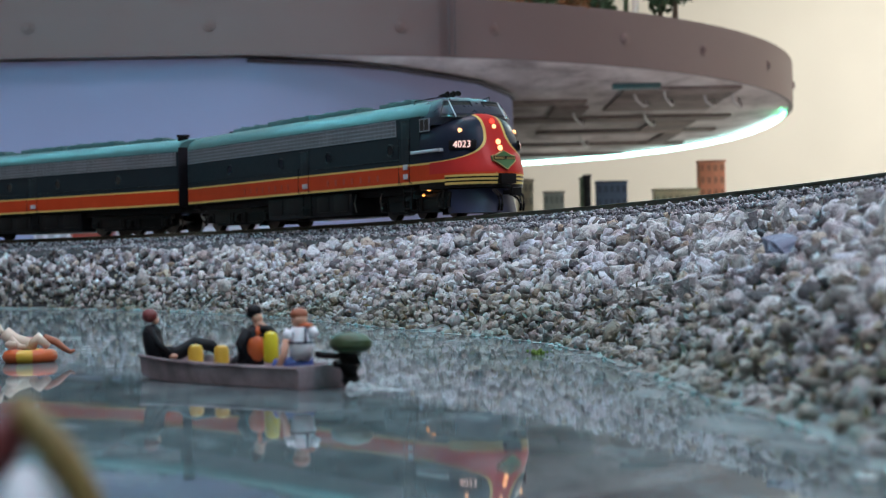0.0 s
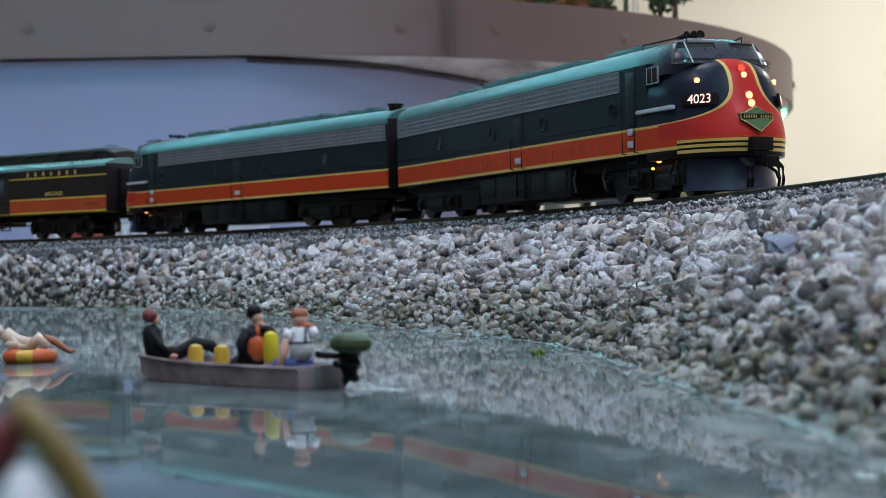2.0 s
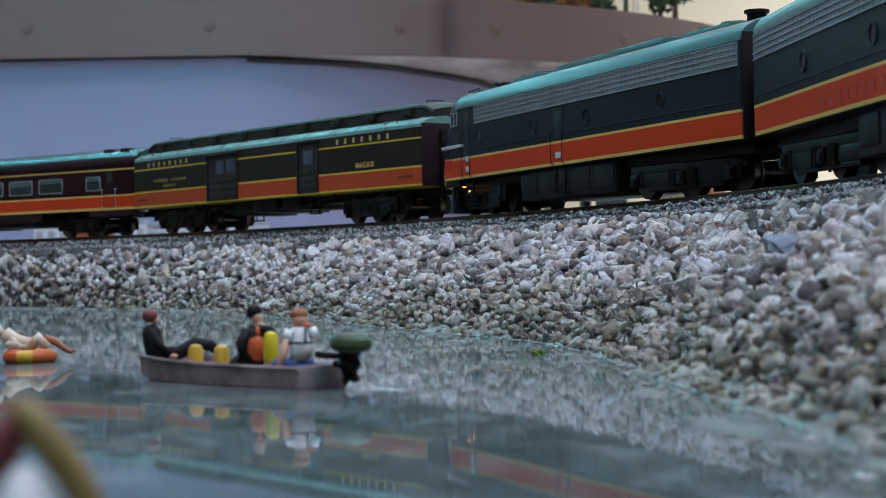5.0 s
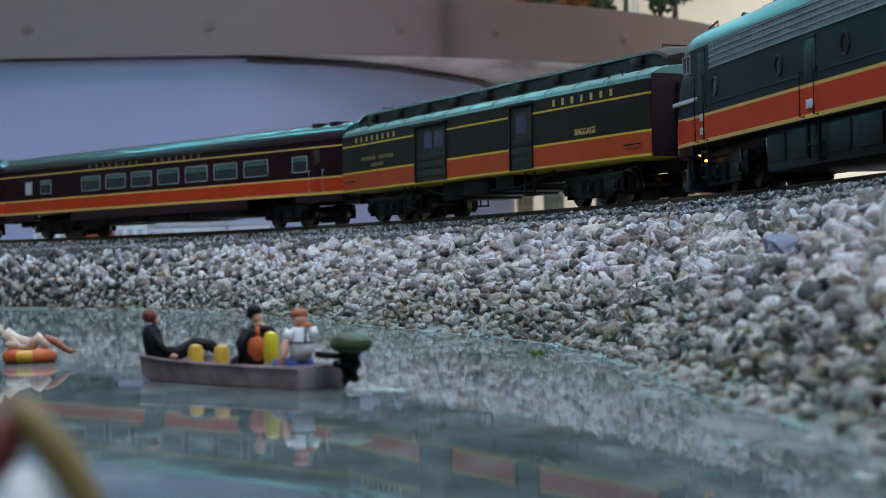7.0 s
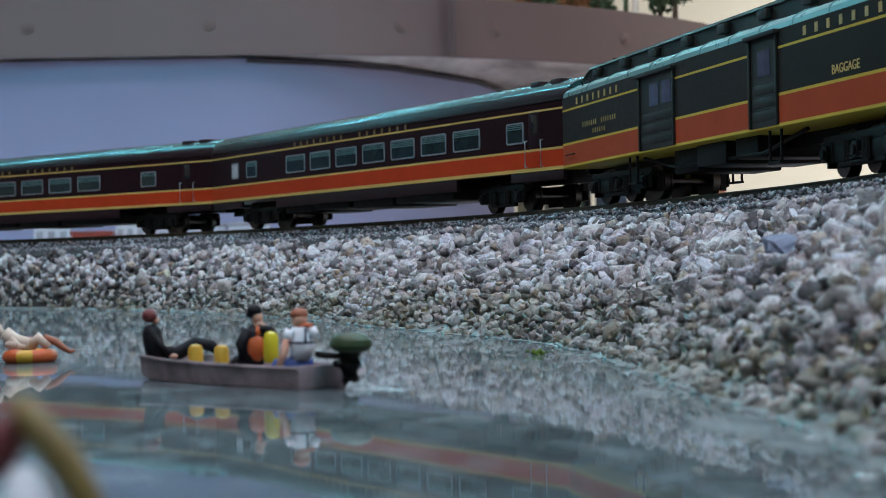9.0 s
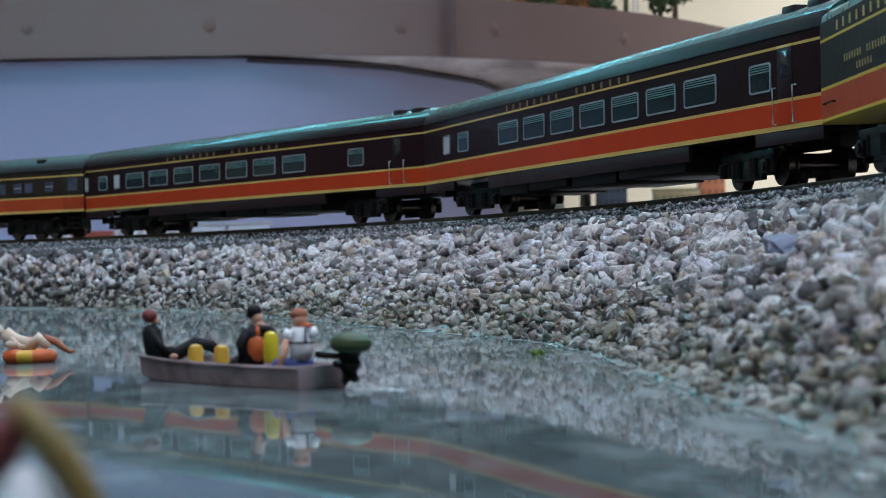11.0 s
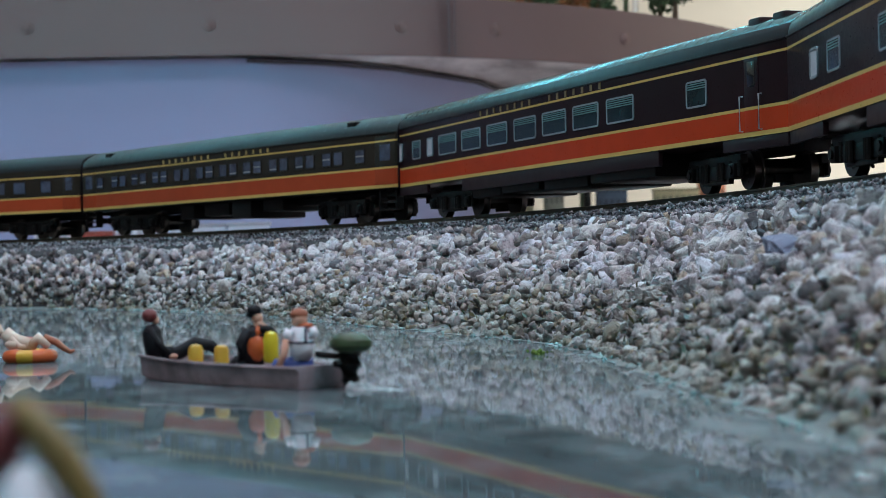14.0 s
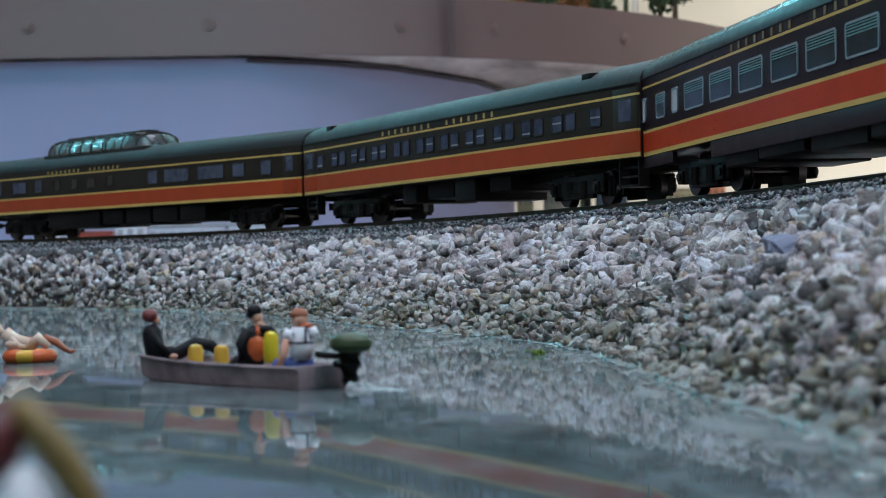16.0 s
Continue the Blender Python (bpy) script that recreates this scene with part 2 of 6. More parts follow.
def water_material():
    """Clear poured resin with a dull, stippled film over part of it and painted haze by the bank."""
    m, nt, b = nodes_of("pond_resin")
    geo = nt.nodes.new("ShaderNodeNewGeometry")
    mp = nt.nodes.new("ShaderNodeMapping")
    mp.inputs["Scale"].default_value = (1.0, 0.45, 1.0)
    mp.inputs["Rotation"].default_value = (0, 0, radians(24))
    nt.links.new(geo.outputs["Position"], mp.inputs[0])
    streak = noise_n(nt, 75.0, 6.0, 0.7, mp.outputs[0])
    fine = noise_n(nt, 650.0, 4.0, 0.6, geo.outputs["Position"])
    stipple = noise_n(nt, 260.0, 5.0, 0.7, mp.outputs[0])
    patch = noise_n(nt, 14.0, 5.0, 0.7, mp.outputs[0])
    wave = noise_n(nt, 36.0, 2.0, 0.5, geo.outputs["Position"])
    col = ramp(nt, streak, [(0.32, (0.018, 0.028, 0.032)), (0.52, (0.042, 0.060, 0.067)), (0.72, (0.115, 0.142, 0.152))])
    nt.links.new(col, b.inputs["Base Color"])
    b.inputs["Roughness"].default_value = 0.028
    b.inputs["IOR"].default_value = 1.4
    h = math_n(nt, "ADD", math_n(nt, "MULTIPLY", fine, 0.03), wave)
    bump(nt, b, h, 0.12, 0.00018)
    film_haze = nt.nodes.new("ShaderNodeBsdfPrincipled")
    nt.links.new(ramp(nt, streak, [(0.32, (0.05, 0.062, 0.068)), (0.5, (0.13, 0.150, 0.160)), (0.68, (0.30, 0.335, 0.345))]), film_haze.inputs["Base Color"])
    film_haze.inputs["Roughness"].default_value = 0.5
    film_haze.inputs["Specular IOR Level"].default_value = 0.35
    bump(nt, film_haze, math_n(nt, "ADD", stipple, math_n(nt, "MULTIPLY", streak, 0.6)), 0.55, 0.0009)
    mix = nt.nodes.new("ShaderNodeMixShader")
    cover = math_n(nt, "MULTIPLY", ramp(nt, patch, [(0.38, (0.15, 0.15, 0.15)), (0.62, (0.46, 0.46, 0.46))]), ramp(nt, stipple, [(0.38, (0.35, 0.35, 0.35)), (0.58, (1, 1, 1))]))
    # more pale cover towards the bank paints in the hazy reflection of the wall
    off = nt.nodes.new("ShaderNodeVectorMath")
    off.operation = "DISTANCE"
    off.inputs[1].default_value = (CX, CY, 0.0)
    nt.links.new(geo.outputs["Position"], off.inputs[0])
    bank_haze = math_n(nt, "DIVIDE", math_n(nt, "SUBTRACT", off.outputs["Value"], R - 0.125), 0.05)
    bank_haze = math_n(nt, "MAXIMUM", math_n(nt, "MINIMUM", bank_haze, 1.0), 0.0)
    bank_haze = math_n(nt, "MULTIPLY", bank_haze, ramp(nt, streak, [(0.30, (0.16, 0.16, 0.16)), (0.62, (0.46, 0.46, 0.46))]))
    nt.links.new(math_n(nt, "MAXIMUM", cover, bank_haze), mix.inputs[0])
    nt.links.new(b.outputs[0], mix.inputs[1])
    nt.links.new(film_haze.outputs[0], mix.inputs[2])
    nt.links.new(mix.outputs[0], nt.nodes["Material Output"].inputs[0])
    return m


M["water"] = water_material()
# near-black base paints the shade seen between the stones
M["earth"] = plain("gap_shade_earth", (0.05, 0.047, 0.05), 0.95, scale=300, vary=0.5, relief=0.0006)
M["ground"] = wall_material("layout_ground", (0.60, 0.57, 0.56), 0.9)

SH_A = [-60, -14, -7.7, -4.3, -1.7, 1, 3.5, 6.9, 9.8, 13.5, 18.7, 25, 32, 39, 46, 60, 95]
SH_D = [-46, -57, -65.0, -70, -75, -77, -77.5, -76, -76, -82, -86, -79, -67, -53, -45, -43, -43]
CREST = -34.5 * MM
BALLAST_Z = RAIL_Z - 0.0038


def shore(deg):
    return smooth(SH_A, SH_D, deg) * MM


def bank_z(deg, q):
    """Height of the bank; q is 0 at the water's edge and 1 at the crest."""
    return (BALLAST_Z - 0.002) * (0.06 + 0.94 * max(0.0, q) ** 0.85) - 0.002


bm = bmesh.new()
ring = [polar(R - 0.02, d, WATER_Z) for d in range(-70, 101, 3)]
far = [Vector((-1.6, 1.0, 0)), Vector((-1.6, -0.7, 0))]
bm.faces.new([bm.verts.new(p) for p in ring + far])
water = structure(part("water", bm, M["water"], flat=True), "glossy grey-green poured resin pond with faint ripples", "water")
# resin rim added up the foot of the bank to give the shore's bright band
M["rim"] = plain("pale_band_resin", (0.16, 0.17, 0.17), 0.34, scale=260, vary=0.6, relief=0.0016)
secs = []
for i in range(500):
    d = -15 + i * 0.15
    w = 1 + 0.6 * noise.noise(Vector((d * 1.7, 0, 3))) + 0.4 * noise.noise(Vector((d * 6.1, 2, 0)))
    secs.append([polar(R + shore(d) + o * MM * (w if o < 0 else 1), d, z * MM * (0.7 + 0.5 * w)) for o, z in ((-4.0, 0.05), (-2.2, 0.14), (-0.8, 0.35), (0.8, 0.8), (2.6, 1.4), (2.8, -1.0))])
bm = bmesh.new()
loft(bm, secs, close=False, caps=False)
part("pale_rim", bm, M["rim"], water, "pale glossy rim added as the bright band at the water's edge")

# bank under the stones, dark to shade their gaps, with the bed of the track on top
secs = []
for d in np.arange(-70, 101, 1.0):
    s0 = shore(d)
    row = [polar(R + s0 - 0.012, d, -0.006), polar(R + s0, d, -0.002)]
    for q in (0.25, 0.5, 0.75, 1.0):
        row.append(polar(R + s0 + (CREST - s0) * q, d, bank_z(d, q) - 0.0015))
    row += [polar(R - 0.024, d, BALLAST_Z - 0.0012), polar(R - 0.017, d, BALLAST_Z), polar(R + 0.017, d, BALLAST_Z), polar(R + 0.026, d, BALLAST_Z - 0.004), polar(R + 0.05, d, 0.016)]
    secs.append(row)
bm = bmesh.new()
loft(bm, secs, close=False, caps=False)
structure(part("bank", bm, M["earth"]), "earth embankment beside the pond, coloured dark as shade between the stones", "embankment")

bm = bmesh.new()
inner = [polar(R + 0.048, d, 0.0165) for d in range(-60, 101, 4)]
vi = [bm.verts.new(p) for p in inner]
vo = []
for p in inner:
    w = Vector((p.x - CX, p.y - CY, 0)).normalized()
    reach = min((X1 - p.x) / w.x if w.x > 0.001 else 99, (Y1 - p.y) / w.y if w.y > 0.001 else 99, (X0 - p.x) / w.x if w.x < -0.001 else 99, (Y0 - p.y) / w.y if w.y < -0.001 else 99)
    vo.append(bm.verts.new(p + w * (reach - 0.002)))
for i in range(len(inner) - 1):
    bm.faces.new((vi[i], vo[i], vo[i + 1], vi[i + 1]))
corner = bm.verts.new((X1 - 0.002, Y1 - 0.002, 0.0165))
far_i = max(range(len(vo) - 1), key=lambda i: (vo[i].co.x > X1 - 0.01) * (vo[i + 1].co.y > Y1 - 0.01))
bm.faces.new((vo[far_i], corner, vo[far_i + 1]))
structure(part("ground", bm, M["ground"], flat=True), "flat grey painted layout board behind the track", "ground")

# ---- upper deck of the layout, behind the track ----
DECK_Z, DECK_H = 0.2375, 0.0625
M["joist"] = plain("dark_joist", (0.22, 0.175, 0.16), 0.8, scale=60, vary=0.7)
M["cable"] = plain("grey_cable", (0.45, 0.42, 0.42), 0.5)
M["screw"] = plain("dull_screw", (0.15, 0.095, 0.09), 0.5, 0.2)
M["led"] = glow("cyan_led", (0.50, 1.0, 0.93), 7.0)
M["led_tip"] = glow("green_cyan_led", (0.22, 1.0, 0.55), 6.0)
M["led_green"] = glow("green_led", (0.15, 1.0, 0.30), 8.0)
M["led_over"] = glow("cyan_led_over_track", (0.19, 0.80, 1.0), 35.0)
M["dark_edge"] = plain("dark_edge", (0.05, 0.045, 0.055), 0.7)


def deck_edge(n=56):
    pts = [(-2.8, 1.835), (-1.6, 1.835), (-0.9, 1.835)]
    for i in range(n + 1):
        a = -math.pi / 2 + math.pi * i / n
        c, s = math.cos(a), math.sin(a)
        x = -0.30 + 0.838 * math.copysign(abs(c) ** (2 / 2.2), c)
        y = 2.93 + 1.095 * math.copysign(abs(s) ** (2 / 2.2), s)
        pts.append((x, y))
    return pts + [(-0.9, 4.025), (-2.8, 4.025)]


EDGE = [Vector((x, y, 0)) for x, y in deck_edge()]


def edge_out(i):
    d = (EDGE[min(i + 1, len(EDGE) - 1)] - EDGE[max(i - 1, 0)]).normalized()
    return Vector((d.y, -d.x, 0))


deck = thing("upper_deck", "upper layout deck with a curved brown fascia", "model railway deck")
deck["kind"] = "structure"
bm = bmesh.new()
secs = []
for i, p in enumerate(EDGE):
    o = edge_out(i)
    secs.append([p + Vector((0, 0, DECK_Z)), p - o * 0.006 + Vector((0, 0, DECK_Z)), p - o * 0.006 + Vector((0, 0, DECK_Z + DECK_H)), p + Vector((0, 0, DECK_Z + DECK_H))])
loft(bm, secs)
part("fascia", bm, M["fascia"], deck, "curved dark brown hardboard fascia")
bm = bmesh.new()
ins = [p - edge_out(i) * 0.0065 for i, p in enumerate(EDGE)]
lo = [bm.verts.new(p + Vector((0, 0, DECK_Z + 0.003))) for p in ins]
hi = [bm.verts.new(p + Vector((0, 0, DECK_Z + 0.055))) for p in ins]
bm.faces.new(lo), bm.faces.new(hi[::-1])
part("deck_board", bm, M["under"], deck, "bare plywood underside")
for x0, x1, y0, y1 in ((0.06, 0.20, 2.44, 2.50), (0.02, 0.44, 2.72, 2.80), (0.16, 0.46, 3.00, 3.05), (0.00, 0.45, 3.32, 3.38), (0.10, 0.38, 3.62, 3.68),
                       (0.16, 0.21, 2.54, 2.70), (0.33, 0.40, 2.81, 2.99), (0.10, 0.13, 3.06, 3.31), (0.38, 0.41, 3.06, 3.31)):
    bm = bmesh.new()
    bm_box(bm, x0, x1, y0, y1, DECK_Z - 0.0016, DECK_Z + 0.0026, 0.0008)
    part("joist", bm, M["joist"], deck)
bm = bmesh.new()
bm_box(bm, 0.235, 0.385, 2.29, 2.60, DECK_Z - 0.0016, DECK_Z + 0.0026, 0.0008)
part("dark_rectangle", bm, M["joist"], deck, "dark flat rectangle under the deck")
bm = bmesh.new()
bm_box(bm, 0.215, 0.275, 2.235, 2.25, DECK_Z - 0.004, DECK_Z + 0.0026, 0.001)
part("terminal_strip", bm, M["sheen_teal"], deck, "dark teal terminal strip")
for x, y, l in ((0.25, 2.33, 0.10), (0.285, 2.30, 0.14), (0.345, 2.36, 0.09), (0.385, 2.38, 0.10), (0.19, 2.60, 0.16), (0.30, 2.66, 0.12), (0.09, 2.90, 0.2), (0.24, 3.12, 0.16)):
    bm = bmesh.new()
    bm_tube(bm, [Vector((x, y, DECK_Z + 0.006)), Vector((x + 0.006, y + l * 0.15, DECK_Z - 0.009)), Vector((x + 0.020, y + l * 0.5, DECK_Z - 0.014)), Vector((x + 0.028, y + l * 0.85, DECK_Z - 0.009)), Vector((x + 0.026, y + l, DECK_Z + 0.006))], 0.0019, 6)
    part("cable", bm, M["cable"], deck)


def fascia_screw(x):
    best = min(range(len(EDGE)), key=lambda i: abs(EDGE[i].x - x) + (10 if EDGE[i].y > 2.95 else 0))
    return best


for px_x in (-0.42, -0.235, -0.058, 0.06, 0.20, 0.315, 0.425, 0.505):
    i = fascia_screw(px_x)
    j = min(i + 1, len(EDGE) - 1)
    p, o = EDGE[i], edge_out(i)
    if EDGE[i].x < px_x < EDGE[j].x or EDGE[j].x < px_x < EDGE[i].x:
        p = EDGE[i].lerp(EDGE[j], (px_x - EDGE[i].x) / (EDGE[j].x - EDGE[i].x))
    elif px_x < -0.29:
        p = Vector((px_x, 1.835, 0))
        o = Vector((0, -1, 0))
    bm = bmesh.new()
    c = p + Vector((0, 0, DECK_Z + 0.031))
    bm_cyl(bm, c, c + o * 0.0015, 0.0068, 0.0062, 16)
    bm_cyl(bm, c + o * 0.0015, c + o * 0.0030, 0.0038, 0.003, 12)
    part("screw", bm, M["screw"], deck)
# seam between two lengths of fascia
bm = bmesh.new()
bm_box(bm, 0.010, 0.0115, 1.8675, 1.886, DECK_Z + 0.001, DECK_Z + DECK_H - 0.001)
bm_box(bm, 0.016, 0.0172, 1.8690, 1.886, DECK_Z + 0.001, DECK_Z + DECK_H - 0.001)
part("seam", bm, M["dark_edge"], deck)
# light strip along the far edge, from where the rim turns away
RIM = max(range(4, 40), key=lambda i: EDGE[i].x / EDGE[i].y) + 1
pts = [EDGE[i] - edge_out(i) * 0.012 + Vector((0, 0, DECK_Z - 0.004)) for i in range(RIM, len(EDGE) - 3)]
bm = bmesh.new()
bm_tube(bm, pts[2:], 0.0036, 8)
led = part("light_strip", bm, M["led"], None)
bm = bmesh.new()
bm_tube(bm, pts[:3], 0.0036, 8)
part("strip_end", bm, M["led_tip"], led, "greener end of the strip")
tagged(led, "glowing cyan-white light strip under the deck edge", "light strip")
bm = bmesh.new()
bm_ball(bm, pts[0] + Vector((-0.004, 0, 0.012)), 0.0055)
tagged(part("indicator_lamp", bm, M["led_green"], None), "small glowing green lamp at the strip's end", "lamp")
# light strip that hangs over the track
bm = bmesh.new()
bm_tube(bm, [polar(R - 0.03, d, 0.36) for d in range(-50, 95, 3)], 0.004, 6)
over = tagged(part("light_strip", bm, M["led_over"], None), "glowing cyan light strip hung over the track on wires", "light strip")
for d in (-44, -14, 16, 46, 76):
    bm = bmesh.new()
    bm_tube(bm, [polar(R - 0.03, d, 0.362), polar(R - 0.03, d, CEIL)], 0.0006, 6)
    part("hanger", bm, M["dark"], over)

# extra unseen strip, placed so the coach roofs get their cyan highlight
bm = bmesh.new()
bm_tube(bm, [Vector((-1.1 + 0.2 * i, 1.2, 0.36)) for i in range(9)], 0.004, 6)
rear = tagged(part("light_strip", bm, M["led_over"], None), "unseen cyan strip added behind the track for the roof highlight", "light strip")
for i in range(5):
    bm = bmesh.new()
    bm_tube(bm, [Vector((-1.05 + 0.38 * i, 1.2, 0.362)), Vector((-1.05 + 0.38 * i, 1.2, CEIL))], 0.0006, 6)
    part("hanger", bm, M["dark"], rear)

# blue backdrop under the deck
bd = [(0.095, 2.36), (0.088, 2.30), (0.045, 2.14), (-0.048, 1.985), (-0.12, 1.915), (-0.20, 1.872), (-0.30, 1.868), (-0.6, 1.87), (-1.2, 1.88), (-2.6, 1.9)]
bm = bmesh.new()
secs = []
for i, (x, y) in enumerate(bd):
    a, b = Vector((*bd[max(i - 1, 0)], 0)), Vector((*bd[min(i + 1, len(bd) - 1)], 0))
    d = (b - a).normalized()
    o = Vector((d.y, -d.x, 0)) * 0.004
    p = Vector((x, y, 0))
    secs.append([p + Vector((0, 0, 0.0165)), p + o + Vector((0, 0, 0.0165)), p + o + Vector((0, 0, DECK_Z)), p + Vector((0, 0, DECK_Z))])
loft(bm, secs)
structure(part("backdrop", bm, M["sky_paint"]), "curved sky-blue painted backdrop panel", "backdrop")
# thin dark line where the backdrop meets the deck
bm = bmesh.new()
pts = [Vector((x, y - 0.004, DECK_Z - 0.003)) for x, y in bd[:6]]
bm_tube(bm, pts, 0.0022, 6)
structure(part("trim", bm, M["dark_edge"]), "thin dark line along the backdrop's top", "trim")

# scenery standing on the upper deck
M["leaf"] = plain("green_foliage", (0.05, 0.085, 0.035), 0.8, scale=200, vary=0.5)
M["bark"] = plain("brown_bark", (0.09, 0.06, 0.04), 0.9)
TOP = DECK_Z + 0.055


def model_tree(x, y, h, spread, seed):
    t = thing("tree", "small green model tree on the upper deck", "tree", "trees on the deck", pose(x, y, TOP))
    r = random.Random(seed)
    bm = bmesh.new()
    bm_tube(bm, [Vector((0, 0, 0)), Vector((0.002, 0.001, h * 0.5)), Vector((0, 0, h * 0.85))], [0.004, 0.003, 0.001], 8)
    for k in range(6):
        a = k * 1.05
        bm_tube(bm, [Vector((0, 0, h * (0.3 + 0.08 * k))), Vector((math.cos(a) * spread * 0.7, math.sin(a) * spread * 0.7, h * (0.42 + 0.08 * k)))], [0.0016, 0.0006], 6)
    part("trunk", bm, M["bark"], t)
    bm = bmesh.new()
    for k in range(420):
        z = r.uniform(0.22, 1.0)
        q = spread * math.sqrt(max(0.05, 1 - abs(z - 0.5) * 1.5)) * r.uniform(0.2, 1.0)
        a = r.uniform(0, 6.28)
        c = Vector((math.cos(a) * q, math.sin(a) * q, z * h))
        u, v = Vector((r.uniform(-1, 1), r.uniform(-1, 1), r.uniform(-1, 1))).normalized() * 0.006, Vector((r.uniform(-1, 1), r.uniform(-1, 1), r.uniform(-1, 1))).normalized() * 0.0035
        bm.faces.new([bm.verts.new(c + w) for w in (u, v, -u, -v)])
    part("crown", bm, M["leaf"], t)


model_tree(0.276, 2.10, 0.12, 0.022, 1)
model_tree(0.262, 2.13, 0.10, 0.018, 2)
M["autumn"] = plain("autumn_foliage", (0.30, 0.12, 0.04), 0.85, scale=90, vary=0.6)
M["straw"] = plain("straw_foliage", (0.42, 0.34, 0.18), 0.85, scale=90, vary=0.5)


def bush(x, y, w, h, mat, label, seed):
    """A low clump of small leaves on twigs."""
    t = thing("bush", label, "bush", "bushes on the deck", pose(x, y, TOP))
    r = random.Random(seed)
    bm = bmesh.new()
    for k in range(9):
        a = k * 0.7
        bm_tube(bm, [Vector((0, 0, 0)), Vector((math.cos(a) * w * 0.3, math.sin(a) * w * 0.2, h * 0.5)), Vector((math.cos(a) * w * 0.8, math.sin(a) * w * 0.5, h * r.uniform(0.6, 0.9)))], [0.0012, 0.0009, 0.0004], 5)
    part("twigs", bm, M["bark"], t)
    bm = bmesh.new()
    for k in range(300):
        a, q, z = r.uniform(0, 6.28), math.sqrt(r.random()), r.random()
        top = h * (1 - 0.6 * q * q) * r.uniform(0.7, 1.1)
        c = Vector((math.cos(a) * q * w, math.sin(a) * q * w * 0.6, z * top))
        u, v = [Vector((r.uniform(-1, 1), r.uniform(-1, 1), r.uniform(-1, 1))).normalized() * l for l in (0.0045, 0.0028)]
        bm.faces.new([bm.verts.new(c + d) for d in (u, v, -u, -v)])
    part("leaves", bm, mat, t)


for k in range(11):
    px = 0.018 + 0.0165 * k
    i = min(range(4, 32), key=lambda j: abs(EDGE[j].x - px))
    mat, lab = (("autumn", "rust-orange"), ("straw", "straw-coloured"), ("leaf", "dark green"))[(k * 2 + k // 3) % 3]
    bush(px, EDGE[i].y + 0.030 + 0.006 * (k % 2), 0.016, 0.036 + 0.006 * (k % 3), M[mat], lab + " model bush on the upper deck's rim", 40 + k)
bm = bmesh.new()
bm_cyl(bm, (0.228, 2.08, TOP), (0.228, 2.08, TOP + 0.16), 0.004, seg=10)
tagged(part("post", bm, M["cream"]), "pale round post on the upper deck", "post")
bm = bmesh.new()
bm_cyl(bm, (0.2165, 2.075, TOP), (0.2165, 2.075, TOP + 0.12), 0.003, seg=10)
tagged(part("post", bm, M["leaf"]), "dark green round post on the upper deck", "post")

# ---- small buildings behind the track ----


def building(x0, x1, y, h, depth, color, label, cols, rows_n, roof=None):
    """A block with window bands on its front, from x0 to x1 on the layout board."""
    b = thing("building", label, "model building", "model buildings", pose((x0 + x1) / 2, y, 0.0165))
    w = (x1 - x0) / 2
    wall = plain(label.split()[0] + "_wall", color, 0.8, scale=60, vary=0.15)
    dark = plain(label.split()[0] + "_pane", tuple(c * 0.6 for c in color), 0.4)
    bm = bmesh.new()
    bm_box(bm, -w, w, 0, depth, 0, h, 0.001)
    part("wall", bm, wall, b)
    bm = bmesh.new()
    bm_box(bm, -w - 0.0015, w + 0.0015, -0.0015, depth + 0.0015, h - 0.0005, h + 0.003, 0.0006)
    part("roof", bm, dark, b)
    for i in range(cols):
        for j in range(rows_n):
            bm = bmesh.new()
            cw, ch = 2 * w / cols, h / rows_n
            bm_box(bm, -w + cw * (i + 0.22), -w + cw * (i + 0.78), -0.0012, 0.001, ch * (j + 0.28), ch * (j + 0.78))
            part("window", bm, dark, b)
    return b


def at_px(x, depth):
    return (x - 784) / 3183 * depth


BLOCKS = [(1240, 1286, 3.0, 0.166, (0.80, 0.30, 0.19), "orange brick tower block model", 4, 8),
          (1160, 1240, 2.9, 0.116, (0.72, 0.60, 0.42), "tan low warehouse model", 7, 3),
          (1058, 1112, 2.9, 0.130, (0.16, 0.22, 0.36), "blue glass office model", 5, 6),
          (1037, 1048, 2.8, 0.136, (0.03, 0.03, 0.035), "black slender tower model", 1, 6),
          (1030, 1036, 3.0, 0.142, (0.25, 0.35, 0.24), "green slender tower model", 1, 6),
          (965, 1000, 2.9, 0.115, (0.72, 0.72, 0.68), "grey concrete office model", 4, 5),
          (918, 946, 2.9, 0.135, (0.80, 0.73, 0.56), "cream stone office model", 3, 6),
          (405, 476, 1.75, 0.044, (0.50, 0.48, 0.55), "lavender plaster house model", 4, 2),
          (205, 258, 1.72, 0.047, (0.55, 0.52, 0.58), "white plaster house model", 3, 2),
          (262, 402, 1.76, 0.044, (0.50, 0.47, 0.54), "pale plaster row house model", 8, 2),
          (128, 198, 1.70, 0.037, (0.40, 0.07, 0.05), "red brick house model", 4, 2),
          (60, 124, 1.73, 0.046, (0.55, 0.52, 0.58), "whitewashed stucco house model", 3, 2)]
for xa, xb, dep, h, c, lab, cols, rn in BLOCKS:
    building(at_px(xa, dep), at_px(xb, dep), dep, h, 0.03 if dep > 2.5 else 0.012, c, lab, cols, rn)

# ---- rolling stock; lengths in millimetres, x forward, z above the rail ----
HW = 17.2


def mmv(x, y, z):
    return Vector((x * MM, y * MM, z * MM))


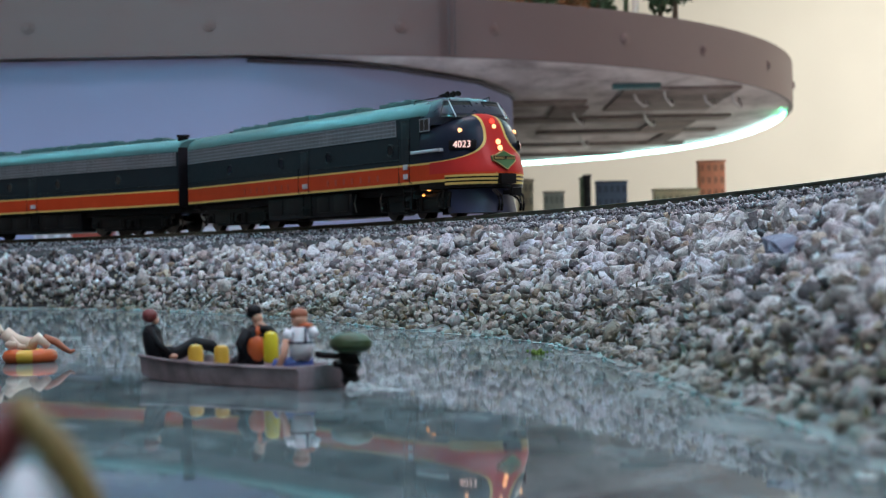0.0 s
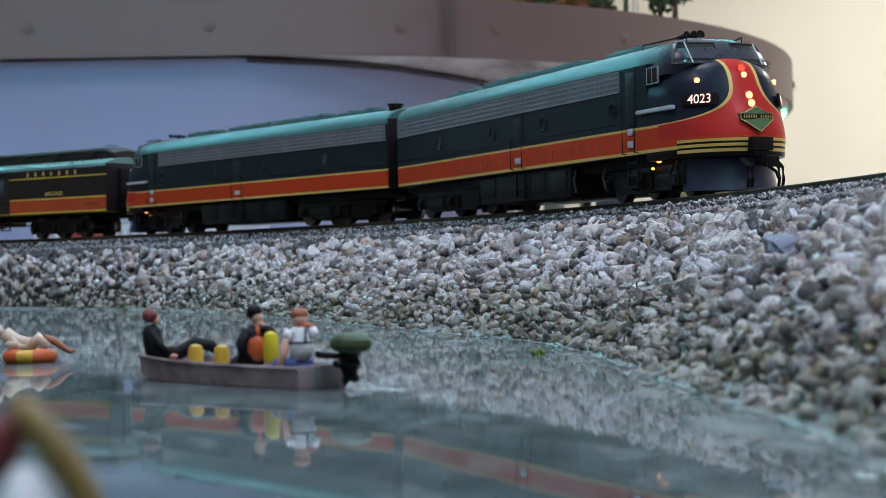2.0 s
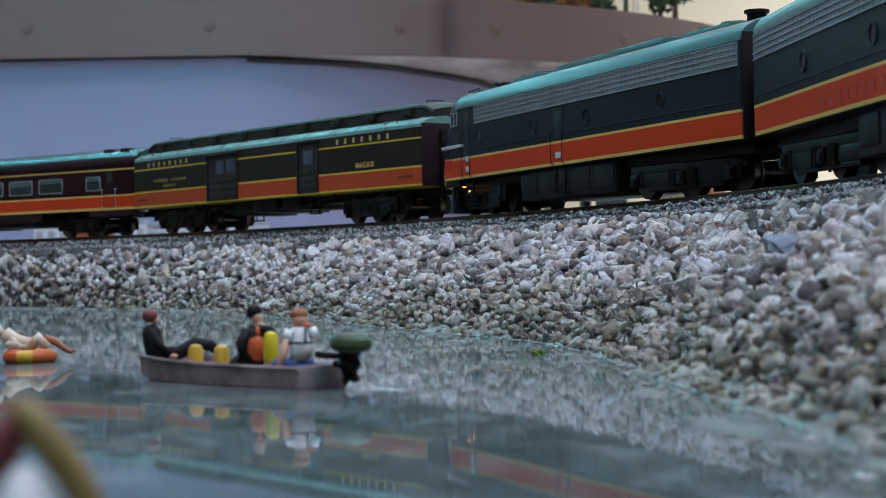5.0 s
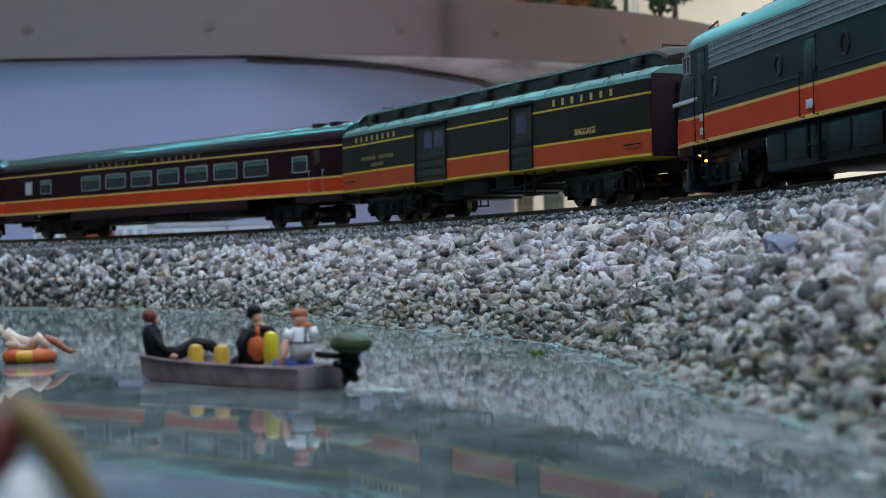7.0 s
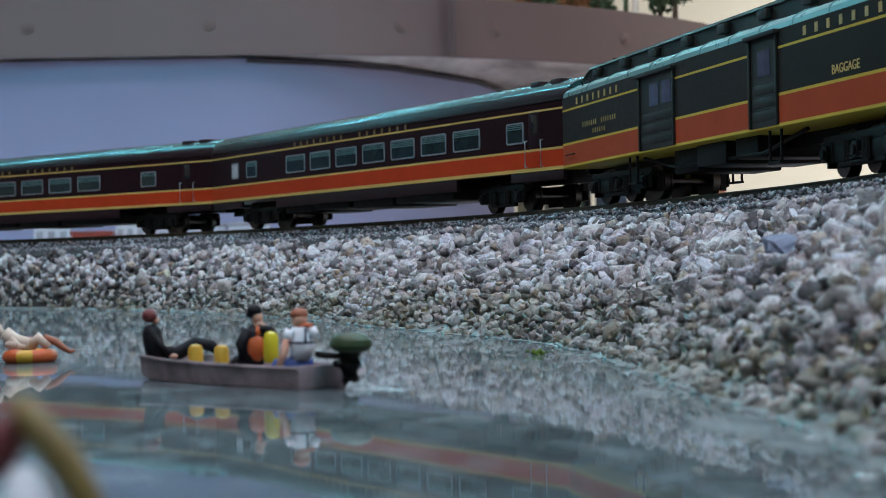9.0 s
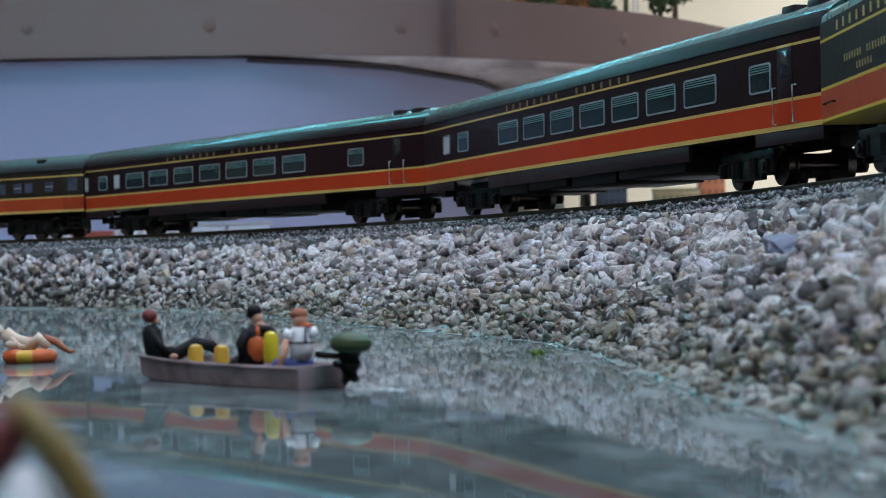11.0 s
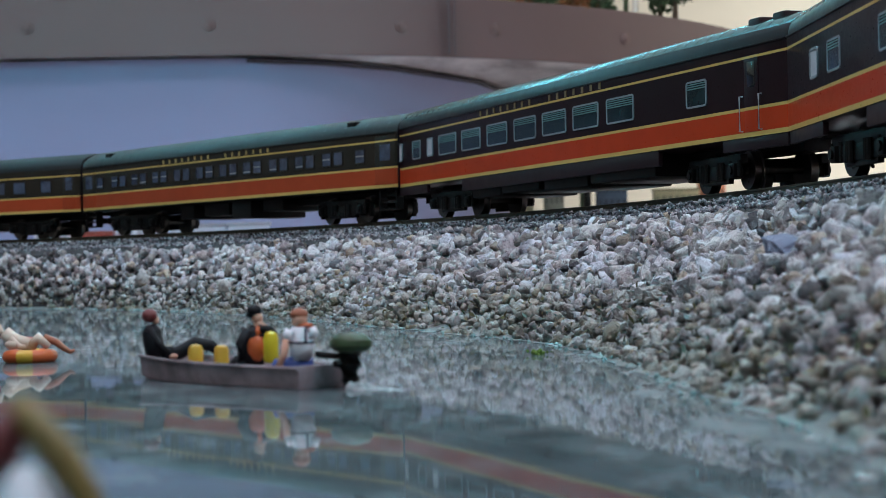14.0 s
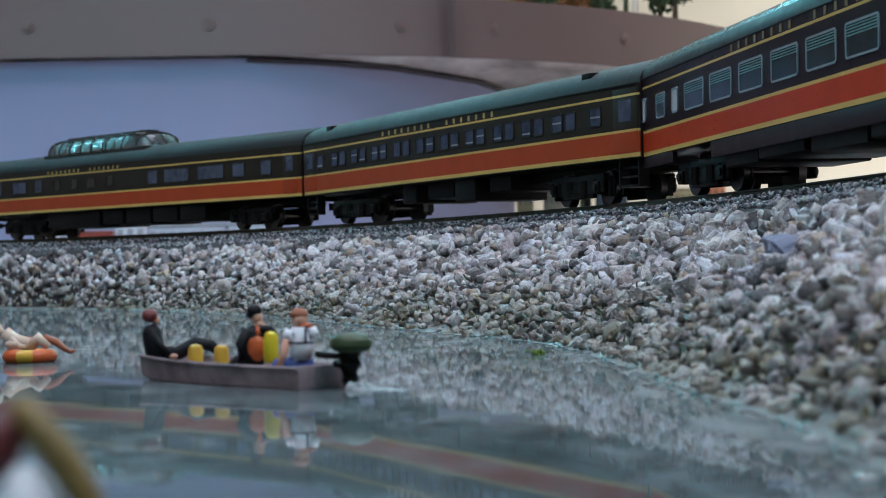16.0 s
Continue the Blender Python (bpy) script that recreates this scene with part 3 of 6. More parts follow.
def mbox(bm, x0, x1, y0, y1, z0, z1, bevel=0.0):
    bm_box(bm, x0 * MM, x1 * MM, y0 * MM, y1 * MM, z0 * MM, z1 * MM, bevel * MM)


def shell(xs, half, mat, name, parent, label="", closed=True):
    """A long body from a half outline (y, z), bottom to top, at the stations xs (x, scale of width, drop of height above z0)."""
    bm = bmesh.new()
    secs = []
    for x, k, dz in xs:
        pts = [(y * k, z - dz * max(0.0, (z - half[0][1]) / (half[-1][1] - half[0][1]))) for y, z in half]
        left = [mmv(x, y, z) for y, z in pts]
        right = [mmv(x, -y, z) for y, z in reversed(pts) if y > 0]
        secs.append(left + right)
    loft(bm, secs, close=closed, caps=closed)
    return part(name, bm, mat, parent, label)


def windows(parent, spans, z0, z1, pane_mat, frame_mat, hw=HW, border=0.5, blind=None, arch=False):
    """Framed panes on both sides; rows of (x0, x1)."""
    for x0, x1 in spans:
        for sd in (-1, 1):
            y0, y1 = sorted((sd * (hw - 0.2), sd * (hw + 0.12)))
            bm = bmesh.new()
            mbox(bm, x0 + border * 0.5, x1 - border * 0.5, y0, y1, z0 + border * 0.5, z1 - border * 0.5)
            pane = part("window", bm, pane_mat, parent)
            bm = bmesh.new()
            ya, yb = sorted((sd * (hw - 0.15), sd * (hw + 0.32)))
            rim = []
            for cxr, czr, a0 in ((x1 - 1.0, z1 - 1.0, 0), (x0 + 1.0, z1 - 1.0, 90), (x0 + 1.0, z0 + 1.0, 180), (x1 - 1.0, z0 + 1.0, 270)):
                for k in range(4):
                    a = radians(a0 + 30 * k)
                    rim.append((cxr, czr, math.cos(a), math.sin(a)))
            secs = [[mmv(cxr + ca * q, y, czr + sa * q) for cxr, czr, ca, sa in rim] for q, y in ((1.0, ya), (1.0, yb), (1.0 - border, yb), (1.0 - border, ya))]
            loft(bm, secs + [secs[0]], caps=False)
            part("frame", bm, frame_mat, pane)
            if blind:
                bm = bmesh.new()
                yc, yd = sorted((sd * (hw + 0.10), sd * (hw + 0.2)))
                for k in range(random.choice((3, 3, 4))):
                    zt = z1 - border - 0.25 - 0.62 * k
                    mbox(bm, x0 + border, x1 - border, yc, yd, zt - 0.3, zt)
                part("blind", bm, blind, pane)


def letter_bars(parent, x0, x1, z, height, groups, hw=HW, mat=None):
    """A line of lettering as plain letter-sized bars on the pond side; groups: letters in each word."""
    total = sum(groups) + 1.6 * (len(groups) - 1)
    pitch = (x1 - x0) / total
    x = x0
    bm = bmesh.new()
    for n in groups:
        for i in range(n):
            mbox(bm, x + pitch * 0.18, x + pitch * 0.42, -hw - 0.15, -hw + 0.1, z, z + height)
            x += pitch
        x += pitch * 1.6
    part("lettering", bm, mat or M["letter"], parent, "gilt lettering bars", flat=True)


def text_part(body, size, m, mat, parent, name="lettering", label=""):
    cu = bpy.data.curves.new(name, "FONT")
    cu.body, cu.size, cu.align_x, cu.align_y, cu.extrude = body, size, "CENTER", "CENTER", 0.00006
    ob = bpy.data.objects.new(name, cu)
    scene.collection.objects.link(ob)
    me = bpy.data.meshes.new_from_object(ob.evaluated_get(bpy.context.evaluated_depsgraph_get()))
    bpy.data.objects.remove(ob)
    me.materials.clear()
    me.materials.append(mat)
    out = new(name, me)
    out.parent = parent
    out.matrix_basis = m
    if label:
        out["label"] = label
    return out


WHEELS = []


def wheelset(truck, x, r):
    bm = bmesh.new()
    for sd in (-1, 1):
        bm_cyl(bm, mmv(0, sd * 6.9, 0), mmv(0, sd * 8.9, 0), r * MM, seg=20)
        bm_cyl(bm, mmv(0, sd * 6.4, 0), mmv(0, sd * 6.9, 0), (r + 0.6) * MM, seg=20)
        for k in range(5):
            a = k * 2 * math.pi / 5
            bm_cyl(bm, mmv(math.cos(a) * r * 0.55, sd * 8.8, math.sin(a) * r * 0.55), mmv(math.cos(a) * r * 0.55, sd * 9.1, math.sin(a) * r * 0.55), 0.6 * MM, seg=6)
    bm_cyl(bm, mmv(0, -9.6, 0), mmv(0, 9.6, 0), 1.0 * MM, seg=10)
    ob = part("wheelset", bm, M["wheel"], truck)
    ob.location = (x * MM, 0, r * MM)
    WHEELS.append((ob, x * MM, r * MM))


def truck_frame(parent, cx, axles, r, heavy=False, swivel=0.0):
    """A bogie with its side frames, springs and journal boxes."""
    bm = bmesh.new()
    a0, a1 = axles[0], axles[-1]
    for sd in (-1, 1):
        y0, y1 = sorted((sd * 10.2, sd * 12.4))
        top = r + 4.2
        mbox(bm, a0 - 3.5, a1 + 3.5, y0, y1, r + 1.6, top, 0.5)
        mbox(bm, a0 + 3.2, a1 - 3.2, y0, y1, r - 2.0, r + 1.8, 0.4)
        mbox(bm, a0 + 5.0, a1 - 5.0, y0 + 0.3, y1 - 0.3, r - 3.2, r - 1.8, 0.3)
        for ax in axles:
            ya, yb = sorted((sd * 10.6, sd * 13.6))
            mbox(bm, ax - 1.7, ax + 1.7, ya, yb, r - 1.9, r + 1.9, 0.5)
            bm_cyl(bm, mmv(ax, sd * 13.5, r), mmv(ax, sd * 14.1, r), 1.2 * MM, seg=10)
            for dx in (-2.7, 2.7):
                bm_cyl(bm, mmv(ax + dx, sd * 12.2, r - 1.6), mmv(ax + dx, sd * 12.2, r + 2.6), 0.75 * MM, seg=8)
        mid = (a0 + a1) / 2
        for dx in (-6.2, -4.4, 4.4, 6.2):
            bm_cyl(bm, mmv(mid + dx, sd * 12.7, r - 2.4), mmv(mid + dx, sd * 12.7, r + 2.4), 0.8 * MM, seg=8)
        if heavy:
            for k in range(3):
                mbox(bm, mid - 7 + k * 0.8, mid + 7 - k * 0.8, *sorted((sd * 12.3, sd * 13.2)), r - 2.8 + k * 0.9, r - 2.2 + k * 0.9, 0.15)
            for ax in (a0 - 4.4, a1 + 4.4):
                mbox(bm, ax - 0.5, ax + 0.5, *sorted((sd * 9.0, sd * 11.0)), r - 3.0, r + 3.0, 0.2)
    mbox(bm, (a0 + a1) / 2 - 4, (a0 + a1) / 2 + 4, -11, 11, r + 0.5, r + 3.6, 0.3)
    t = part("truck", bm, M["truck"], parent, "black bogie with sprung side frames")
    t.matrix_basis = pose(cx * MM, 0, 0, 0, 0, swivel)
    for ax in axles:
        wheelset(t, ax, r)
    return t


def swivel_of(cx):
    return -math.degrees(cx * MM / R)


def coupler(parent, x, sd, z=8.2):
    bm = bmesh.new()
    mbox(bm, min(x, x + sd * 5.5), max(x, x + sd * 5.5), -1.1, 1.1, z - 0.8, z + 0.8, 0.25)
    xe = x + sd * 5.5
    mbox(bm, min(xe, xe + sd * 3.2), max(xe, xe + sd * 3.2), -2.3, 1.4, z - 1.5, z + 1.5, 0.5)
    mbox(bm, xe + sd * 2.4 - 0.5, xe + sd * 2.4 + 0.5, -2.9, -1.7, z - 1.6, z + 1.6, 0.3)
    bm_tube(bm, [mmv(x, 3.5, z - 1), mmv(x + sd * 3, 3.8, z - 2.6), mmv(x + sd * 5, 3.2, z - 4.4)], 0.45 * MM)
    part("coupler", bm, M["dark"], parent)


def grab(bm, p0, p1, out, r=0.22):
    """A wire handrail standing off its panel between two points."""
    o = Vector(out)
    bm_tube(bm, [mmv(*p0), mmv(*(Vector(p0) + o)), mmv(*(Vector(p1) + o)), mmv(*p1)], r * MM, 6)


LOCO_HALF = [(16.4, 12.2), (17.1, 12.6), (HW, 14.5), (HW, 38.3)]
ROOF_HALF = [(HW, 38.3), (17.1, 39.4), (16.5, 40.8), (15.0, 42.4), (12.4, 43.7), (8.2, 44.8), (4.0, 45.4), (0.0, 45.6)]


def nose_tip(z):
    return smooth([10, 16, 20, 25, 30, 34, 36.5, 38.6], [117, 118.2, 116.5, 113.8, 111.6, 109.8, 107.6, 103.5], z)


def nose_ring(z, x_back, tip, half_w, n=22, power=2.3):
    pts = []
    start = 92.0
    pts.append(mmv(x_back, half_w, z))
    for i in range(n + 1):
        a = math.pi / 2 - math.pi * i / n
        cy, cx = math.sin(a), math.cos(a)
        y = half_w * math.copysign(abs(cy) ** (2 / power), cy)
        x = start + (tip - start) * abs(cx) ** (2 / power)
        pts.append(mmv(x, y, z))
    pts.append(mmv(x_back, -half_w, z))
    return pts


def locomotive(label, number=True):
    loco = thing("locomotive", label, "locomotive", "the train")
    shell([(-117, 0.985, 0), (-116.4, 1, 0), (84, 1, 0), (86, 1, 0)], LOCO_HALF, M["loco"], "body", loco)
    shell([(-117, 0.985, 0.3), (-116.2, 1, 0), (80, 1, 0), (89, 0.985, 0.2), (92, 0.9, 1.4)], ROOF_HALF, M["sheen_teal"], "roof", loco, "dark roof with a blue-green sheen painted in")
    # nose with its curved paint line
    bm = bmesh.new()
    rings = []
    for z in (10.4, 11.4, 13, 15.2, 17, 19, 21, 23, 25, 27, 29, 31, 33, 34.5, 35.8, 36.9, 37.8, 38.4):
        hw = smooth([28, 31, 33, 35, 36.5, 37.6, 38.4], [HW, 16.8, 16.0, 14.6, 12.6, 10.0, 6.0], z)
        rings.append(nose_ring(z, 85.5, nose_tip(z), hw))
    loft(bm, rings, close=True, caps=True)
    part("nose", bm, M["loco_nose"], loco, "red nose with a curved yellow line and dark flanks")
    # cab top and windscreen
    bm = bmesh.new()
    rings = []
    for z, tip, hw in ((34.5, 100.5, 17.05), (36.6, 102.6, 16.9), (38.6, 103.0, 16.4), (41, 101.0, 15.3), (43, 98.6, 13.6), (44.4, 95.6, 11.0), (45.4, 92.4, 6.5)):
        rings.append([mmv(84.5, hw, z)] + nose_ring(z, 85.0, tip, hw, 22, 2.6)[1:-1] + [mmv(84.5, -hw, z)])
    loft(bm, rings)
    part("cab_top", bm, M["cab"], loco)
    for sd in (-1, 1):
        bm = bmesh.new()
        lo, hi = [], []
        for i in range(9):
            a = math.pi / 2 - (0.15 + 0.32 * i / 8) * math.pi
            for z, tip, hw, dst in ((37.0, 103.0, 16.8, lo), (43.3, 98.3, 13.4, hi)):
                cy, cx = math.sin(a), math.cos(a)
                y = hw * abs(cy) ** (2 / 2.6)
                x = 92 + (tip - 92) * abs(cx) ** (2 / 2.6)
                dst.append(mmv(x + 0.5, sd * (y + 0.4), z))
        vl, vh = [bm.verts.new(p) for p in lo], [bm.verts.new(p) for p in hi]
        for i in range(8):
            bm.faces.new((vl[i], vl[i + 1], vh[i + 1], vh[i]))
        ws = part("windscreen", bm, M["pane"], loco, "dark curved windscreen pane")
        bm = bmesh.new()
        for a, b in ((lo, 0.32), (hi, 0.32)):
            bm_tube(bm, a, b * MM, 6)
        bm_tube(bm, [lo[0], hi[0]], 0.32 * MM, 6)
        bm_tube(bm, [lo[-1], hi[-1]], 0.32 * MM, 6)
        part("frame", bm, M["slate"], ws)
        bm = bmesh.new()
        bm_tube(bm, [lo[4] * 1.003, hi[2] * 1.003], 0.22 * MM, 6)
        part("wiper", bm, M["chrome"], ws)
        # cab side window
        bm = bmesh.new()
        y = sd * (HW + 0.1)
        mbox(bm, 86.6, 92.6, *sorted((y, y - sd * 0.6)), 32.6, 37.0)
        cw = part("cab_window", bm, M["pane"], loco)
        bm = bmesh.new()
        for x0, x1, z0, z1 in ((86.3, 92.9, 32.3, 32.6), (86.3, 92.9, 36.9, 37.2), (86.3, 86.6, 32.6, 36.9), (89.4, 89.65, 32.6, 36.9), (92.6, 92.9, 32.6, 36.9)):
            mbox(bm, x0, x1, *sorted((sd * (HW - 0.4), sd * (HW + 0.25))), z0, z1, 0.1)
        part("frame", bm, M["slat"], cw)
        # arm rest under the window
        bm = bmesh.new()
        mbox(bm, 80.5, 101, *sorted((sd * (HW - 0.8), sd * (HW + 0.9))), 24.2, 25.4, 0.3)
        part("side_rail", bm, M["chrome"], loco, "pale metal rail under the cab window")
        # grilles
        bm = bmesh.new()
        mbox(bm, -116, 69.5, *sorted((sd * (HW - 0.2), sd * (HW + 0.08))), 31.8, 37.9)
        gr = part("grille", bm, M["grille"], loco, "brushed metal side grille")
        bm = bmesh.new()
        for i in range(5):
            z = 31.9 + i * 1.48
            mbox(bm, -116, 69.5, *sorted((sd * HW, sd * (HW + 0.34))), z - 0.16, z + 0.16)
        for i in range(60):
            x = -115.8 + i * 185.2 / 59
            mbox(bm, x - 0.12, x + 0.12, *sorted((sd * HW, sd * (HW + 0.13))), 31.9, 37.8)
        part("slats", bm, M["slat"], gr)
        for px in (-72.6, -23.9, 16.9, 65.2):
            bm = bmesh.new()
            bm_cyl(bm, mmv(px, sd * (HW - 0.2), 26.7), mmv(px, sd * (HW + 0.08), 26.7), 2.1 * MM, seg=20)
            ph = part("porthole", bm, M["pane"], loco)
            bm = bmesh.new()
            pts = [mmv(px + 2.3 * math.cos(k * math.pi / 12), sd * (HW + 0.1), 26.7 + 2.3 * math.sin(k * math.pi / 12)) for k in range(25)]
            bm_tube(bm, pts, 0.32 * MM, 6)
            part("rim", bm, M["slate"], ph)
        # doors with their rails
        for x0, x1, zt, dn in ((-7.3, 1.4, 30.4, "engine_room_door"), (72.4, 80.0, 37.2, "cab_door")):
            bm = bmesh.new()
            mbox(bm, x0 + 0.8, x1 - 0.8, *sorted((sd * (HW - 0.2), sd * (HW + 0.22))), 21.2, zt, 0.2)
            mbox(bm, x0 + 1.8, x1 - 1.8, *sorted((sd * HW, sd * (HW + 0.3))), zt - 6.5, zt - 1.4, 0.2)
            mbox(bm, x0 + 0.3, x1 - 0.3, *sorted((sd * HW, sd * (HW + 0.5))), zt, zt + 0.5, 0.1)
            dr = part(dn, bm, M["slate"], loco)
            bm = bmesh.new()
            for x in (x0, x1):
                grab(bm, (x, sd * HW, 13.4), (x, sd * HW, zt - 7), (0, sd * 1.0, 0))
            part("handrail", bm, M["dark"], dr)
            bm = bmesh.new()
            for z in ((15.0, 18.6) if dn == "cab_door" else (15.0,)):
                mbox(bm, x0 + 2.2, x1 - 2.4, *sorted((sd * HW, sd * (HW + 0.5))), z, z + 2.0, 0.2)
            part("step", bm, M["chrome"], dr, "bright metal foothold")
            bm = bmesh.new()
            for k in range(3 if dn == "cab_door" else 2):
                mbox(bm, x0 + 1, x1 - 1, *sorted((sd * (HW - 2.4), sd * (HW - 0.2))), 3.5 + k * 3.4, 4.1 + k * 3.4)
            for x in (x0 + 1, x1 - 1):
                mbox(bm, x - 0.2, x + 0.2, *sorted((sd * (HW - 1.0), sd * (HW - 0.3))), 3.5, 12.6)
            part("ladder", bm, M["dark"], dr)
        # raised belt line
        bm = bmesh.new()
        for x0, x1 in ((-116, -7.8), (1.9, 71.8)):
            mbox(bm, x0, x1, *sorted((sd * (HW - 0.1), sd * (HW + 0.22))), 22.6, 22.95)
        part("belt_rail", bm, M["slate"], loco)
        letter_bars(loco, -60, -14, 15.2, 2.4, [8], mat=M["red_dark"]) if sd < 0 else None
        letter_bars(loco, 14, 60, 15.2, 2.4, [7], mat=M["red_dark"]) if sd < 0 else None
        # classification lamp and number board on the flank of the nose
        bm = bmesh.new()
        yl = sd * 12.9
        bm_cyl(bm, mmv(105.0, sd * 11.2, 31.6), mmv(106.5, sd * 12.7, 31.8), 0.8 * MM, 0.75 * MM, 14)
        part("class_lamp", bm, M["lamp"] if number else M["chrome"], loco, "small lit classification lamp" if number else "")
        m = Matrix.Translation(mmv(108.4, sd * 12.9, 26.3)) @ pose(0, 0, 0, 0, 0, 35 if sd < 0 else 145) @ pose(0, 0, 0, 82, 0, 0)
        bm = bmesh.new()
        mbox(bm, -5.4, 5.4, -1.75, 1.75, -0.6, 0.2, 0.25)
        nb = part("number_board", bm, M["dark"], loco)
        nb.matrix_basis = m
        if number:
            text_part("4023", 3.6 * MM, pose(0, 0, 0.32 * MM), M["number"], nb, "number", "lit white road number")
        # marker stripes on the pilot sheet
        bm = bmesh.new()
        bm_tube(bm, [mmv(119, sd * 5.2, 15.6), mmv(119.3, sd * 5.2, 15.6)], 0.1 * MM, 4)
        part("rivet", bm, M["yellow"], loco)
    # nose lamps, door and emblem
    for z, x, r, mat, nm in ((35.2, 108.5, 0.95, "redlamp", "mars_lamp"), (33.2, 109.8, 0.8, "lamp", "headlight"), (27.3, 112.3, 1.0, "lamp", "headlight"), (25.0, 113.5, 1.0, "lamp", "headlight")):
        bm = bmesh.new()
        bm_cyl(bm, mmv(x - 1.5, 0, z), mmv(x + 0.9, 0, z), r * MM, seg=18)
        hl = part(nm, bm, M[mat] if number else M["chrome"], loco, "lit lamp on the nose" if number else "")
        bm = bmesh.new()
        bm_tube(bm, [mmv(x + 0.6, (r + 0.25) * math.cos(k * math.pi / 9), z + (r + 0.25) * math.sin(k * math.pi / 9)) for k in range(19)], 0.22 * MM, 6)
        part("bezel", bm, M["red"], hl)
    bm = bmesh.new()
    lo = [mmv(118.4, 0, 16.8), mmv(117.2, 3.8, 19.5), mmv(116.6, 4.9, 20.1), mmv(116.0, 4.9, 22.0), mmv(116.2, 3.6, 22.1), mmv(116.0, 0, 23.8), mmv(116.2, -3.6, 22.1), mmv(116.0, -4.9, 22.0), mmv(116.6, -4.9, 20.1), mmv(117.2, -3.8, 19.5)]
    back = [v - Vector((0.0025, 0, 0)) for v in lo]
    loft(bm, [[v + Vector((0.0004, 0, 0)) for v in lo], back])
    em = part("emblem", bm, M["green_sign"], loco, "green diamond emblem with a gilt edge")
    bm = bmesh.new()
    bm_tube(bm, [v + Vector((0.0004, 0, 0)) for v in lo + lo[:1]], 0.2 * MM, 6)
    part("edge", bm, M["gilt"], em, "thin gilt edge")
    bm = bmesh.new()
    mbox(bm, 115.9, 117.15, -4.8, 4.8, 20.3, 21.8, 0.15)
    part("bar", bm, M["dark"], em)
    for k in range(12):
        if k != 6:
            bm = bmesh.new()
            mbox(bm, 117.0, 117.3, -4.4 + k * 0.76, -4.05 + k * 0.76, 20.6, 21.5)
            part("letter_bar", bm, M["gilt"], em)
    bm = bmesh.new()
    mbox(bm, 115.5, 119.7, -3.4, 3.4, 11.6, 15.4, 0.4)
    part("coupler_door", bm, M["dark"], loco)
    # pilot, coupler and hoses
    bm = bmesh.new()
    secs = []
    for z, tip in ((1.2, 114.5), (4, 113.6), (10.2, 111.5)):
        secs.append([mmv(100, 14, z), mmv(tip - 9, 13.5, z), mmv(tip - 2, 8, z), mmv(tip, 3, z), mmv(tip, -3, z), mmv(tip - 2, -8, z), mmv(tip - 9, -13.5, z), mmv(100, -14, z)])
    loft(bm, secs)
    part("pilot", bm, M["navy"], loco, "navy plastic pilot plough")
    coupler(loco, 117, 1, 8.4)
    for y in (-5.5, -4.2, 4.2, 5.5):
        bm = bmesh.new()
        bm_tube(bm, [mmv(117, y, 9.5), mmv(120.5, y, 7), mmv(121, y, 4), mmv(120.4, y, 1.6)], 0.5 * MM, 6)
        part("hose", bm, M["dark"], loco)
    coupler(loco, -116, -1, 8.4)
    # diaphragm at the rear
    bm = bmesh.new()
    mbox(bm, -120.2, -116.8, -7.5, 7.5, 11, 38, 0.8)
    part("diaphragm", bm, M["dark"], loco)
    bm = bmesh.new()
    mbox(bm, -117.4, -116.9, -16.6, 16.6, 12.4, 40.5, 0.2)
    part("end_wall", bm, M["end"], loco)
    # roof fittings
    for x0, x1, hy, h in ((-92, -66, 5.5, 1.6), (-56, -18, 6.5, 2.1), (-14, 22, 6.5, 1.9), (38, 62, 5.5, 1.8)):
        bm = bmesh.new()
        mbox(bm, x0, x1, -hy, hy, 44.6, 45.2 + h, 0.6)
        n = int((x1 - x0) / 11)
        for i in range(n):
            bm_cyl(bm, mmv(x0 + (i + 0.5) * (x1 - x0) / n, 0, 45.2 + h), mmv(x0 + (i + 0.5) * (x1 - x0) / n, 0, 45.8 + h), 4.3 * MM, seg=20)
        part("roof_hatch", bm, M["sheen_teal"], loco)
    bm = bmesh.new()
    if number:
        bm_cyl(bm, mmv(-100, 0, 44), mmv(-100, 0, 46.4), 3.0 * MM, seg=16)
    else:
        bm_cyl(bm, mmv(-112, 9, 41), mmv(-112, 9, 46.6), 2.6 * MM, seg=16)
        bm_cyl(bm, mmv(-112, 9, 46.0), mmv(-112, 9, 46.8), 3.3 * MM, seg=16)
    part("exhaust_stack", bm, M["dark"], loco)
    bm = bmesh.new()
    bm_cyl(bm, mmv(80, 0, 44.5), mmv(80, 0, 47.2), 0.7 * MM, seg=8)
    bm_cyl(bm, mmv(80, -3, 47.0), mmv(80, 3, 47.0), 0.5 * MM, seg=8)
    stand = part("horn_stand", bm, M["dark"], loco)
    for y, l in ((-2.6, 6), (-1.3, 8), (0, 9), (1.3, 8), (2.6, 6)):
        bm = bmesh.new()
        bm_cyl(bm, mmv(78, y, 47.2), mmv(78 + l - 2, y, 47.6), 0.4 * MM, seg=8)
        bm_cyl(bm, mmv(78 + l - 2, y, 47.6), mmv(78 + l, y, 47.7), 0.45 * MM, 0.9 * MM, 10)
        part("horn", bm, M["dark"], stand)
    bm = bmesh.new()
    for sd in (-1, 1):
        grab(bm, (76, sd * 12.6, 43.4), (95, sd * 9.0, 44.0), (0, 0, 1.6), 0.25)
    part("roof_rail", bm, M["dark"], loco)
    # tanks and underframe
    bm = bmesh.new()
    mbox(bm, -40, 32, -15.5, 15.5, 2.6, 12.4, 1.2)
    part("fuel_tank", bm, M["tank"], loco)
